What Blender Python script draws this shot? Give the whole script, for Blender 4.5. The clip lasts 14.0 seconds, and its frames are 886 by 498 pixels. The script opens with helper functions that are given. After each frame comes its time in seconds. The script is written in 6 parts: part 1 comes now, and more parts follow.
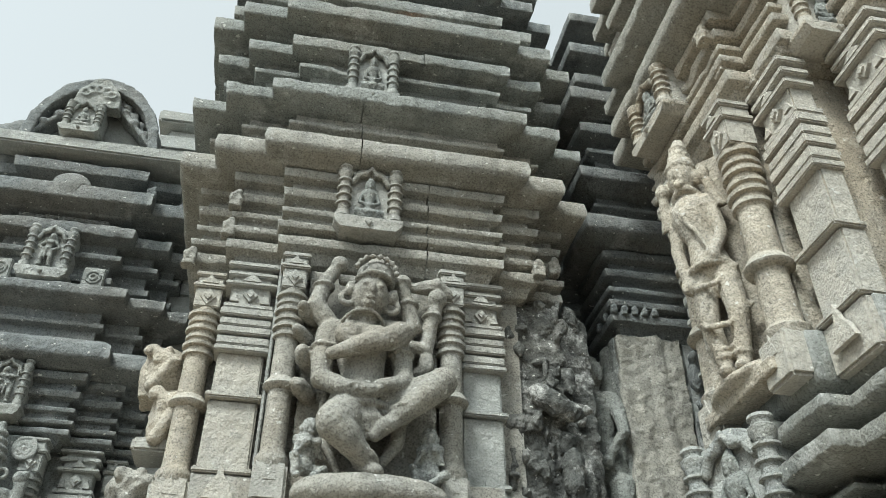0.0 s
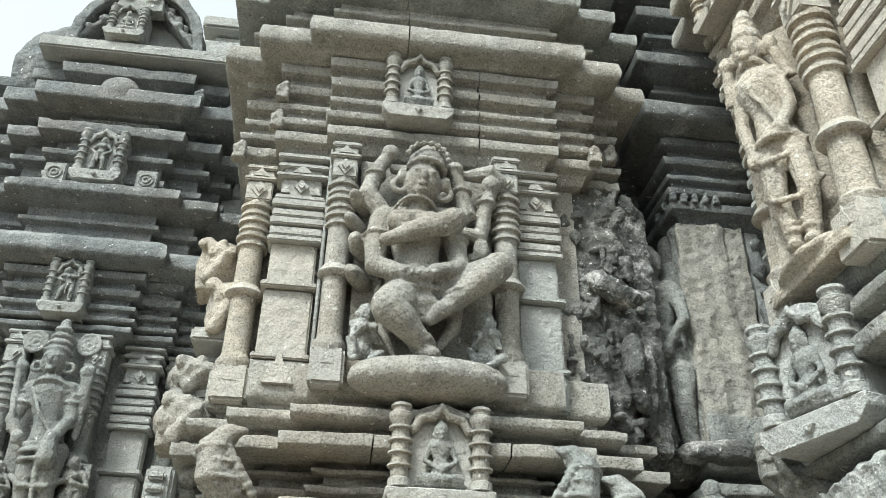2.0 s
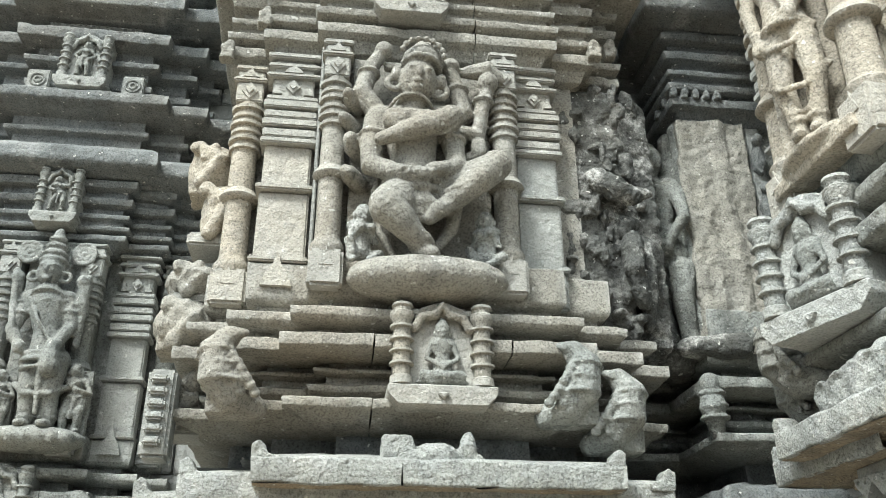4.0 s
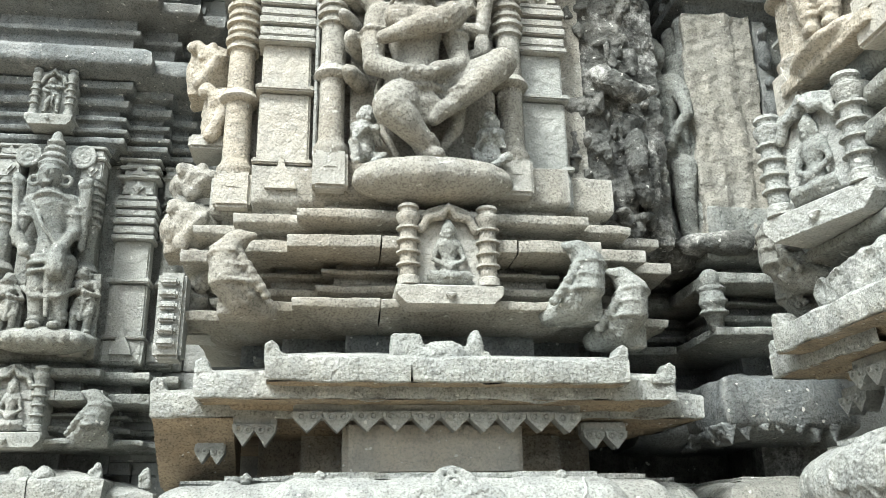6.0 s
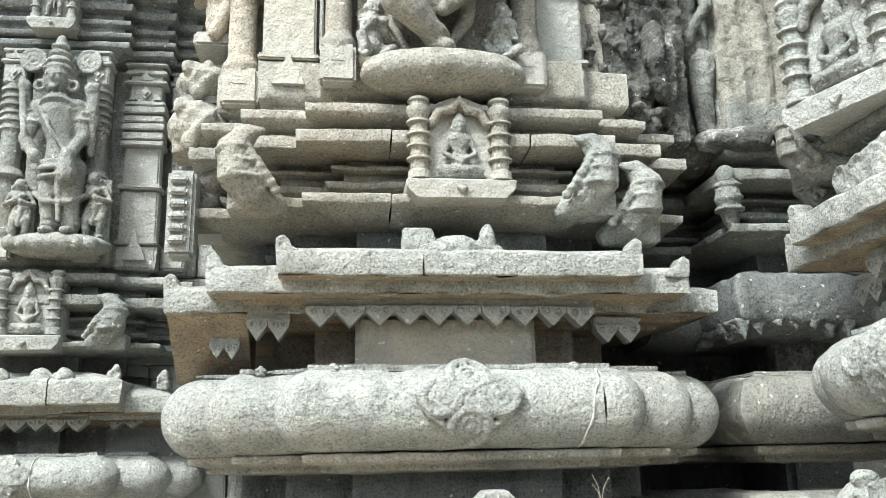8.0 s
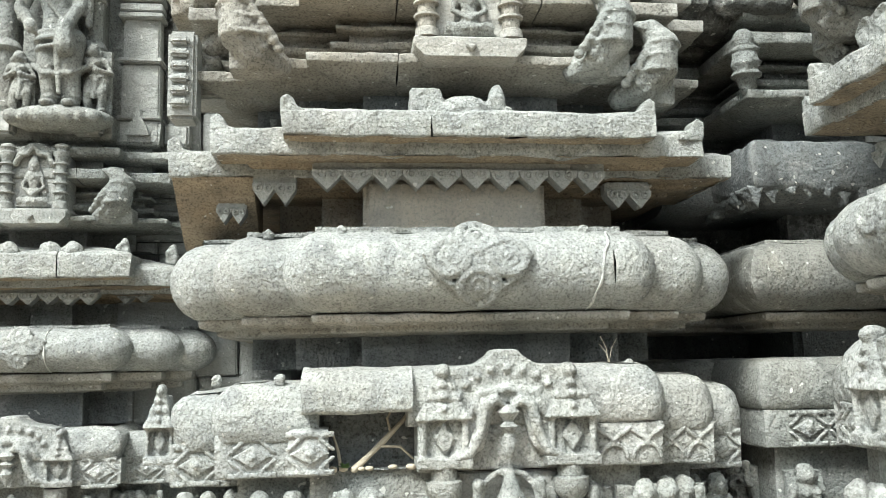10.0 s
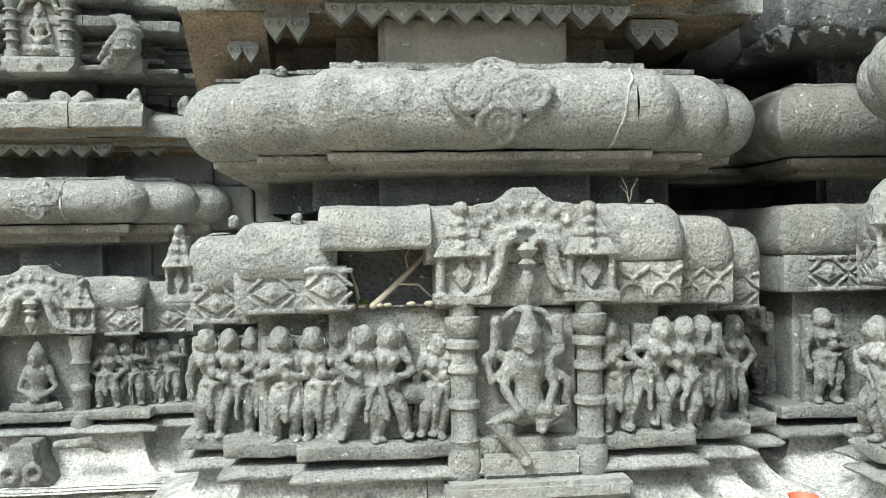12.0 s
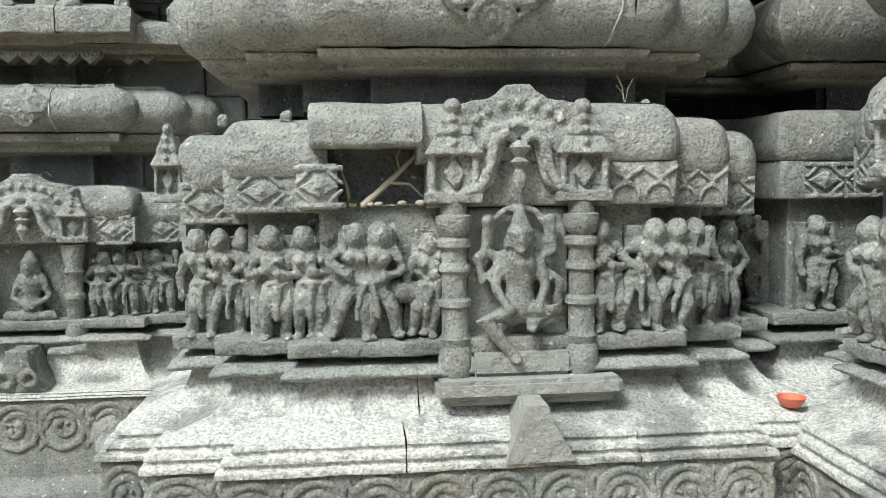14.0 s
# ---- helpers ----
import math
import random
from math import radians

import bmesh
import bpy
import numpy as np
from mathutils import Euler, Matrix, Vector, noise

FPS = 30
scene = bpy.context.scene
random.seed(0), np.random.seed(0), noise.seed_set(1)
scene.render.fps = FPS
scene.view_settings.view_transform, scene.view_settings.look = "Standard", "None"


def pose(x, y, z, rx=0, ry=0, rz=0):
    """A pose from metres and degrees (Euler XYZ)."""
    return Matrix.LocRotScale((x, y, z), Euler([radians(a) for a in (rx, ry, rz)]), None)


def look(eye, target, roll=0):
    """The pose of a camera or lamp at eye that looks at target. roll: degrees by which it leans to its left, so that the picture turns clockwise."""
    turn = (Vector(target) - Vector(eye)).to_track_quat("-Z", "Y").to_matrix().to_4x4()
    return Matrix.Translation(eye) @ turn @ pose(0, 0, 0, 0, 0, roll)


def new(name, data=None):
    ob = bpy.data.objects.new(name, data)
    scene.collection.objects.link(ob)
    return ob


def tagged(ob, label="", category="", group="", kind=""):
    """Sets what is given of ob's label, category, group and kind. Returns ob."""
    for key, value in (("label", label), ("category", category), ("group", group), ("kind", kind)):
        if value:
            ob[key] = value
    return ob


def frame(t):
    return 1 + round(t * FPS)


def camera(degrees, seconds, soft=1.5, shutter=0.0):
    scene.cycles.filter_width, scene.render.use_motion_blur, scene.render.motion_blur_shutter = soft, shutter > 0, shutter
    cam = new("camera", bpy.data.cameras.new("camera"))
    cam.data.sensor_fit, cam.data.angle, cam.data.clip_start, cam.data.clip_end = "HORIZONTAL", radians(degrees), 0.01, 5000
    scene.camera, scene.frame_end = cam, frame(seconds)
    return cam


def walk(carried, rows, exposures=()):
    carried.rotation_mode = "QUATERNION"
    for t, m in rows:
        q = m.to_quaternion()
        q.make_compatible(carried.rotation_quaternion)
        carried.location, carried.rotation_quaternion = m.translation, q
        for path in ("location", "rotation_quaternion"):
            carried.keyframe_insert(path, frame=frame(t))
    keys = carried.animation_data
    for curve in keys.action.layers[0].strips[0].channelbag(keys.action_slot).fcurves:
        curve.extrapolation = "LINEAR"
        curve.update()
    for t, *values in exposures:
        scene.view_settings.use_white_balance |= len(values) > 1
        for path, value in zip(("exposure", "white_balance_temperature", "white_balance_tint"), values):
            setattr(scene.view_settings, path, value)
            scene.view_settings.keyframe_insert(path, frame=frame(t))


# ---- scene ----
cam = camera(55.1, 14.0, soft=0.8)
PATH = [
    (0, (-0.249, -0.162, 2.247), (0.063, 1.405, 3.451), 0.1),
    (0.5, (-0.25, -0.121, 2.227), (0.05, 1.449, 3.428), 0.2),
    (1, (-0.249, -0.079, 2.205), (0.018, 1.521, 3.375), 0.6),
    (1.5, (-0.245, -0.035, 2.181), (-0.017, 1.613, 3.291), 1.1),
    (2, (-0.239, -0.01, 2.165), (-0.023, 1.677, 3.217), 1.1),
    (2.5, (-0.23, 0.014, 2.148), (-0.016, 1.719, 3.171), 0.9),
    (3, (-0.224, 0.06, 2.127), (-0.007, 1.782, 3.12), 0.7),
    (3.2, (-0.222, 0.071, 2.125), (-0.002, 1.809, 3.091), 0.6),
    (5.3, (-0.299, 0.029, 2.177), (-0.022, 1.875, 2.896), -1.2),
    (5.5, (-0.298, 0.033, 2.173), (-0.024, 1.892, 2.86), -1.1),
    (6, (-0.297, 0.042, 2.159), (-0.024, 1.916, 2.802), -1.0),
    (6.5, (-0.303, 0.05, 2.146), (-0.032, 1.935, 2.755), -1.0),
    (7, (-0.295, 0.069, 2.116), (-0.035, 1.974, 2.666), -1.0),
    (7.2, (-0.292, 0.077, 2.111), (-0.036, 1.99, 2.638), -1.1),
    (9.3, (-0.277, 0.138, 1.969), (-0.044, 2.092, 2.326), -1.1),
    (9.5, (-0.277, 0.146, 1.963), (-0.045, 2.107, 2.281), -1.2),
    (10, (-0.279, 0.168, 1.929), (-0.053, 2.139, 2.185), -1.2),
    (10.5, (-0.285, 0.178, 1.895), (-0.063, 2.156, 2.091), -1.1),
    (11, (-0.288, 0.192, 1.855), (-0.076, 2.178, 1.974), -1.1),
    (11.5, (-0.293, 0.21, 1.815), (-0.088, 2.199, 1.862), -1.1),
    (12, (-0.291, 0.225, 1.779), (-0.1, 2.216, 1.768), -1.1),
    (12.5, (-0.289, 0.234, 1.742), (-0.101, 2.224, 1.689), -1.1),
    (13, (-0.281, 0.24, 1.713), (-0.097, 2.23, 1.635), -1.2),
    (13.5, (-0.271, 0.243, 1.676), (-0.086, 2.231, 1.562), -1.0),
    (14, (-0.264, 0.243, 1.644), (-0.076, 2.229, 1.495), -0.8),
]
EXPOSURES = [(0, 1.05, 6200, 0), (1, 1.32, 6200, 1), (3, 1.37, 6250, 2), (6.5, 1.79, 6300, 3), (9.5, 1.75, 6300, 3), (10.5, 1.67, 6300, 3), (12, 1.33, 6300, 3), (14, 0.96, 6300, 3)]
walk(cam, [(t, look(eye, target, roll)) for t, eye, target, roll in PATH], EXPOSURES)


# ---- world, sun, exposure ----
world = bpy.data.worlds.new("overcast_sky")
scene.world = world
world.use_nodes = True
wn, wl = world.node_tree.nodes, world.node_tree.links
wn.clear()
sky = wn.new("ShaderNodeTexSky")
sky.sky_type = "NISHITA"
sky.sun_disc = False
sky.sun_elevation, sky.sun_rotation = radians(51), radians(221)
sky.air_density, sky.dust_density, sky.ozone_density = 1.0, 4.0, 1.0
hazy = wn.new("ShaderNodeHueSaturation")
hazy.inputs["Saturation"].default_value = 0.2
bg = wn.new("ShaderNodeBackground")
bg.inputs["Strength"].default_value = 0.125
wout = wn.new("ShaderNodeOutputWorld")
wl.new(sky.outputs[0], hazy.inputs["Color"])
haze = wn.new("ShaderNodeMix")
haze.data_type = "RGBA"
haze.inputs[0].default_value, haze.inputs[7].default_value = 0.4, (4.2, 4.25, 4.3, 1)
wl.new(hazy.outputs[0], haze.inputs[6])
wl.new(haze.outputs[2], bg.inputs["Color"])
wl.new(bg.outputs[0], wout.inputs["Surface"])

sun_data = bpy.data.lights.new("sun", "SUN")
sun_data.energy, sun_data.angle, sun_data.color = 2.0, radians(16), (1.0, 0.965, 0.92)
sun = new("sun", sun_data)
sun.matrix_world = look((-5.0, -2.8, 10.0), (0.1, 3.0, 0.5))


# ---- materials ----
def stone(name, c1, c2, c3, tan=0.25, dark=0.35, white=0.1, grain=0.5, white_at=0.66, white_scale=3.6):
    """Weathered basalt: three tones, ochre patches, dark runs, pale lichen, pitted relief."""
    m = bpy.data.materials.new(name)
    m.use_nodes = True
    n, l = m.node_tree.nodes, m.node_tree.links
    bs = n["Principled BSDF"]
    bs.inputs["Roughness"].default_value = 0.88
    bs.inputs["Specular IOR Level"].default_value = 0.25
    pos = n.new("ShaderNodeNewGeometry").outputs["Position"]

    def noise_at(scale, detail=4.0, rough=0.6, stretch=None):
        t = n.new("ShaderNodeTexNoise")
        t.inputs["Scale"].default_value, t.inputs["Detail"].default_value, t.inputs["Roughness"].default_value = scale, detail, rough
        if stretch:
            mp = n.new("ShaderNodeMapping")
            mp.inputs["Scale"].default_value = stretch
            l.new(pos, mp.inputs["Vector"])
            l.new(mp.outputs[0], t.inputs["Vector"])
        else:
            l.new(pos, t.inputs["Vector"])
        return t.outputs["Fac"]

    def ramp(value, lo, hi, top=1.0):
        r = n.new("ShaderNodeMapRange")
        r.interpolation_type = "SMOOTHSTEP"
        for k, v in (("From Min", lo), ("From Max", hi), ("To Max", top)):
            r.inputs[k].default_value = v
        l.new(value, r.inputs["Value"])
        return r.outputs["Result"]

    def mix(fac, a, b, how="MIX"):
        x = n.new("ShaderNodeMix")
        x.data_type, x.blend_type = "RGBA", how
        for value, slot in ((fac, 0), (a, 6), (b, 7)):
            if isinstance(value, (int, float)):
                x.inputs[slot].default_value = value
            elif isinstance(value, tuple):
                x.inputs[slot].default_value = (*value, 1)
            else:
                l.new(value, x.inputs[slot])
        return x.outputs[2]

    col = mix(ramp(noise_at(2.3, 5), 0.38, 0.62), c1, c2)
    col = mix(ramp(noise_at(9.0, 6, 0.7), 0.42, 0.68), col, c3)
    col = mix(ramp(noise_at(1.4, 4), 0.45, 0.7, tan), col, (0.34, 0.25, 0.15))
    col = mix(ramp(noise_at(3.2, 5, 0.65, (2.2, 2.2, 0.45)), 0.5, 0.72, dark), col, (0.035, 0.036, 0.036))
    col = mix(ramp(noise_at(26.0, 6, 0.75), 0.46, 0.7, 0.45), col, mix(1.0, col, (0.5, 0.5, 0.5), "MULTIPLY"))
    col = mix(ramp(noise_at(13.0, 6, 0.7), 0.5, 0.66, 0.4), col, mix(1.0, col, (1.45, 1.43, 1.38), "MULTIPLY"))
    grains = noise_at(115.0, 3, 0.7)
    col = mix(ramp(grains, 0.3, 0.56), mix(1.0, col, (0.48, 0.48, 0.48), "MULTIPLY"), col)
    pits = n.new("ShaderNodeTexVoronoi")
    pits.inputs["Scale"].default_value = 46.0
    l.new(pos, pits.inputs["Vector"])
    pit = ramp(pits.outputs["Distance"], 0.2, 0.08, 0.5)
    col = mix(pit, col, mix(1.0, col, (0.4, 0.4, 0.4), "MULTIPLY"))
    patch = n.new("ShaderNodeMath")
    patch.operation = "MULTIPLY"
    l.new(ramp(noise_at(white_scale, 6, 0.7), white_at - 0.12, white_at), patch.inputs[0])
    l.new(ramp(noise_at(80.0, 5, 0.75), 0.28, 0.7, white), patch.inputs[1])
    col = mix(patch.outputs[0], col, (0.8, 0.8, 0.77))
    specks = ramp(noise_at(38.0, 2, 0.4), 0.7, 0.74, 0.7)
    col = mix(specks, col, (0.6, 0.6, 0.57))
    # Convex edges go paler with mesh curvature.
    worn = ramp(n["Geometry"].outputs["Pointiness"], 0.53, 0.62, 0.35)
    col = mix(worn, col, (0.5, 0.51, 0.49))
    l.new(col, bs.inputs["Base Color"])
    b1 = n.new("ShaderNodeBump")
    b1.inputs["Strength"].default_value, b1.inputs["Distance"].default_value = grain, 0.006
    l.new(noise_at(85.0, 4, 0.65), b1.inputs["Height"])
    b2 = n.new("ShaderNodeBump")
    b2.inputs["Strength"].default_value, b2.inputs["Distance"].default_value = grain, 0.022
    l.new(noise_at(27.0, 5, 0.62), b2.inputs["Height"])
    l.new(b1.outputs[0], b2.inputs["Normal"])
    l.new(b2.outputs[0], bs.inputs["Normal"])
    return m


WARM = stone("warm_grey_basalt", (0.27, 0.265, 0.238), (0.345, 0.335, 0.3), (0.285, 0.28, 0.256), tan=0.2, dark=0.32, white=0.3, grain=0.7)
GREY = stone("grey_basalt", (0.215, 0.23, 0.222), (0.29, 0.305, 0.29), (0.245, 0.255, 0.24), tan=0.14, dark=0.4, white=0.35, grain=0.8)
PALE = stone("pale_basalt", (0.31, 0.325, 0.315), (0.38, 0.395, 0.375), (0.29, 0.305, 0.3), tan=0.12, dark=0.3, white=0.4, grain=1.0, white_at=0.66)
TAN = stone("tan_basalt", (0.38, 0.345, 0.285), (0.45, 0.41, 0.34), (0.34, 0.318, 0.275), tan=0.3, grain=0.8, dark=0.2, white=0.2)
# Dark stone; its colour also stands for shade in necks, beds and gaps.
DARK = stone("dark_and_shade_basalt", (0.155, 0.17, 0.174), (0.205, 0.22, 0.221), (0.17, 0.18, 0.178), tan=0.1, dark=0.45, grain=0.8, white=0.25)
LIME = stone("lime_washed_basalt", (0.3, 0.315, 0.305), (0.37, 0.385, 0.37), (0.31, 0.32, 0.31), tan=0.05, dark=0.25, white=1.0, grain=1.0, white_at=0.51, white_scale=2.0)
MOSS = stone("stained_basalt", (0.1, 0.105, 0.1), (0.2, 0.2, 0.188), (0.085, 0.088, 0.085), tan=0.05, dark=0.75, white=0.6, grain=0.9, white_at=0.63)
# Brown of ochre stain, with warm ground bounce put into the same colour.
SOFFIT = stone("ochre_stain_bounce_basalt", (0.27, 0.225, 0.165), (0.33, 0.28, 0.21), (0.22, 0.19, 0.15), tan=0.4, dark=0.35, white=0.1, grain=0.6)
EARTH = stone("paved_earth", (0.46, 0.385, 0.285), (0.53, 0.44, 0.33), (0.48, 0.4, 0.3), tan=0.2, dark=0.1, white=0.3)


def plain(name, color, rough=0.8):
    m = bpy.data.materials.new(name)
    m.use_nodes = True
    n, l = m.node_tree.nodes, m.node_tree.links
    t = n.new("ShaderNodeTexNoise")
    t.inputs["Scale"].default_value = 45
    r = n.new("ShaderNodeValToRGB")
    r.color_ramp.elements[0].color = (*[c * 0.65 for c in color], 1)
    r.color_ramp.elements[1].color = (*[min(1, c * 1.25) for c in color], 1)
    l.new(t.outputs["Fac"], r.inputs["Fac"])
    l.new(r.outputs["Color"], n["Principled BSDF"].inputs["Base Color"])
    n["Principled BSDF"].inputs["Roughness"].default_value = rough
    return m


CLAY = plain("red_clay", (0.62, 0.16, 0.09), 0.6)
ROOT = plain("dry_root", (0.42, 0.38, 0.3))
LEAF = plain("leaf_green", (0.07, 0.13, 0.04))
MARIGOLD = plain("orange_cloth", (0.55, 0.2, 0.05))


# ---- mesh helpers ----
def finish(me, mat, smooth=50):
    me.materials.append(mat)
    me.shade_smooth()
    me.set_sharp_from_angle(angle=radians(smooth))
    return me


def mesh_of(name, verts, faces, mat, smooth=50):
    me = bpy.data.meshes.new(name)
    me.from_pydata([tuple(v) for v in verts], [], faces)
    me.validate()
    return finish(me, mat, smooth)


def part(name, me, parent, label=""):
    ob = new(name, me)
    ob.parent = parent
    if label:
        tagged(ob, label)
    return ob


def thing(name, m, label, category, group="", kind="", data=None):
    ob = new(name, data)
    ob.matrix_world = m
    return tagged(ob, label, category, group, kind)


def eased(prof, r=0.007):
    """A profile with its corners worn round."""
    out = [prof[0]]
    for a, b, c in zip(prof, prof[1:], prof[2:]):
        a, b, c = Vector(a), Vector(b), Vector(c)
        d, e = a - b, c - b
        if d.length < 1e-5 or e.length < 1e-5 or d.angle(e) > 2.7:
            out.append(tuple(b))
            continue
        p, q = b + d.normalized() * min(r, d.length * 0.45), b + e.normalized() * min(r, e.length * 0.45)
        out += [tuple(p), tuple((p + q + b * 1.4) / 3.4), tuple(q)]
    return out + [prof[-1]]


def course(name, plan, prof, mat, parent, step=0.03, wear=0.004, r=0.008, ends=False, label="", zm=None):
    """A moulding: the profile (out, z) carried along the stepped plan (s, out)."""
    prof = eased([(o, zm(z) if zm else z) for o, z in prof], r)
    pts = [Vector(p) for p in plan]
    nor = []
    for a, b in zip(pts, pts[1:]):
        d = (b - a).normalized()
        nor.append(Vector((-d.y, d.x)))
    mit = [nor[0]] + [(a + b) / (1 + a.dot(b)) for a, b in zip(nor, nor[1:])] + [nor[-1]]
    rows = []
    for i, (a, b) in enumerate(zip(pts, pts[1:])):
        k = max(1, round((b - a).length / step))
        for j in range(k + (i == len(nor) - 1)):
            t = j / k
            rows.append((a.lerp(b, t), mit[i].lerp(mit[i + 1], t)))
    seed = Vector((random.random() * 50, random.random() * 50, random.random() * 50))
    verts = []
    for p, m in rows:
        for o, z in prof:
            v = Vector((p.x + m.x * o, -(p.y + m.y * o), z))
            d = noise.noise_vector(v * 9 + seed) * wear + noise.noise_vector(v * 28 + seed) * wear * 0.6
            chip = noise.noise(v * 6.5 + seed * 2)
            if chip > 0.45:
                d += Vector((-m.x, m.y, -0.3)) * (chip - 0.45) * wear * 14
            verts.append(v + d)
    w = len(prof)
    faces = [(i * w + j, (i + 1) * w + j, (i + 1) * w + j + 1, i * w + j + 1) for i in range(len(rows) - 1) for j in range(w - 1)]
    if ends:
        faces += [tuple(range(w)), tuple(reversed(range((len(rows) - 1) * w, len(rows) * w)))]
    return part(name, mesh_of(name, verts, faces, mat), parent, label)


def tube_into(bm, points, radii, sides=10, flat=1.0):
    """A limb: a chain of rings closed by domes."""
    pts = [Vector(p) for p in points]
    if isinstance(radii, (int, float)):
        radii = [radii] * len(pts)
    rings = []
    d0, d1 = (pts[1] - pts[0]).normalized(), (pts[-1] - pts[-2]).normalized()
    chain = [(pts[0] - d0 * radii[0] * 0.85, radii[0] * 0.4), (pts[0] - d0 * radii[0] * 0.45, radii[0] * 0.85)]
    chain += list(zip(pts, radii))
    chain += [(pts[-1] + d1 * radii[-1] * 0.45, radii[-1] * 0.85), (pts[-1] + d1 * radii[-1] * 0.85, radii[-1] * 0.4)]
    for i, (p, r) in enumerate(chain):
        a, b = chain[max(0, i - 1)][0], chain[min(len(chain) - 1, i + 1)][0]
        d = (b - a).normalized()
        side = d.cross(Vector((0, 1, 0.01))).normalized()
        up = side.cross(d)
        rings.append([bm.verts.new(p + side * math.cos(q) * r + up * math.sin(q) * r * flat) for q in (2 * math.pi * k / sides for k in range(sides))])
    for A, B in zip(rings, rings[1:]):
        for k in range(sides):
            bm.faces.new((A[k], A[(k + 1) % sides], B[(k + 1) % sides], B[k]))
    bm.faces.new(list(reversed(rings[0])))
    bm.faces.new(rings[-1])


def ball_into(bm, c, r, segs=12):
    r = (r, r, r) if isinstance(r, (int, float)) else r
    m = Matrix.Translation(c) @ Matrix.Diagonal((*r, 1))
    bmesh.ops.create_uvsphere(bm, u_segments=segs, v_segments=max(6, segs * 2 // 3), radius=1, matrix=m)


def box_into(bm, x0, x1, y0, y1, z0, z1, taper=1.0):
    cx, cy = (x0 + x1) / 2, (y0 + y1) / 2
    lo = [bm.verts.new((x, y, z0)) for x, y in ((x0, y0), (x1, y0), (x1, y1), (x0, y1))]
    hi = [bm.verts.new((cx + (x - cx) * taper, y if y == y1 else cy + (y - cy) * taper, z1)) for x, y in ((x0, y0), (x1, y0), (x1, y1), (x0, y1))]
    bm.faces.new(list(reversed(lo)))
    bm.faces.new(hi)
    for k in range(4):
        bm.faces.new((lo[k], lo[(k + 1) % 4], hi[(k + 1) % 4], hi[k]))


def lathe_into(bm, prof, x, y, sides=20, start=0.0):
    """A turned shape about the upright line through (x, y): prof of (radius, z)."""
    rings = [[bm.verts.new((x + r * math.cos(start + 2 * math.pi * k / sides), y + r * math.sin(start + 2 * math.pi * k / sides), z)) for k in range(sides)] for r, z in prof]
    for A, B in zip(rings, rings[1:]):
        for k in range(sides):
            bm.faces.new((A[k], A[(k + 1) % sides], B[(k + 1) % sides], B[k]))
    bm.faces.new(list(reversed(rings[0])))
    bm.faces.new(rings[-1])


def prism_into(bm, outline, y0, y1):
    """An outline of (x, z), counter-clockwise as seen from the front, from the depth y0 (front) to y1."""
    a = [bm.verts.new((x, y0, z)) for x, z in outline]
    b = [bm.verts.new((x, y1, z)) for x, z in outline]
    bm.faces.new(a)
    bm.faces.new(list(reversed(b)))
    k = len(a)
    for i in range(k):
        bm.faces.new((a[(i + 1) % k], a[i], b[i], b[(i + 1) % k]))


def plain_mesh(name, bm, mat, smooth=45, wear=0.0):
    bmesh.ops.recalc_face_normals(bm, faces=bm.faces)
    if wear:
        for v in bm.verts:
            v.co += noise.noise_vector(v.co * 11 + Vector((7, 3, 1))) * wear
    me = bpy.data.meshes.new(name)
    bm.to_mesh(me)
    bm.free()
    return finish(me, mat, smooth)


def carved(name, bm, mat, voxel=0.007, wear=0.003, scale=24.0):
    """Fuses the pieces of a carving into one worn skin."""
    bmesh.ops.recalc_face_normals(bm, faces=bm.faces)
    raw = bpy.data.meshes.new(name)
    bm.to_mesh(raw)
    bm.free()
    ob = new(name, raw)
    mod = ob.modifiers.new("fuse", "REMESH")
    mod.mode, mod.voxel_size, mod.use_smooth_shade = "VOXEL", voxel, True
    sm = ob.modifiers.new("soften", "SMOOTH")
    sm.factor, sm.iterations = 0.5, 2
    me = bpy.data.meshes.new_from_object(ob.evaluated_get(bpy.context.evaluated_depsgraph_get()))
    bpy.data.objects.remove(ob)
    bpy.data.meshes.remove(raw)
    me.name = name
    co = np.empty(len(me.vertices) * 3)
    me.vertices.foreach_get("co", co)
    co = co.reshape(-1, 3)
    seed = Vector((random.random() * 40, random.random() * 40, 0))
    co += np.array([noise.noise_vector(Vector(c) * scale + seed) * wear + noise.noise_vector(Vector(c) * scale * 3 + seed) * wear * 0.5 for c in co])
    me.vertices.foreach_set("co", co.ravel())
    me.materials.clear()
    me.update()
    return finish(me, mat, 75)


def ring_into(bm, c, r, t, n=20, tilt=None, arc=(0, 2 * math.pi)):
    """A raised ring or arc in the upright plane, of thickness t."""
    a0, a1 = arc
    pts = [Vector((math.cos(a0 + (a1 - a0) * k / n) * r, 0, math.sin(a0 + (a1 - a0) * k / n) * r)) for k in range(n + 1)]
    pts = [(tilt @ p if tilt else p) + Vector(c) for p in pts]
    tube_into(bm, pts, t, 6)


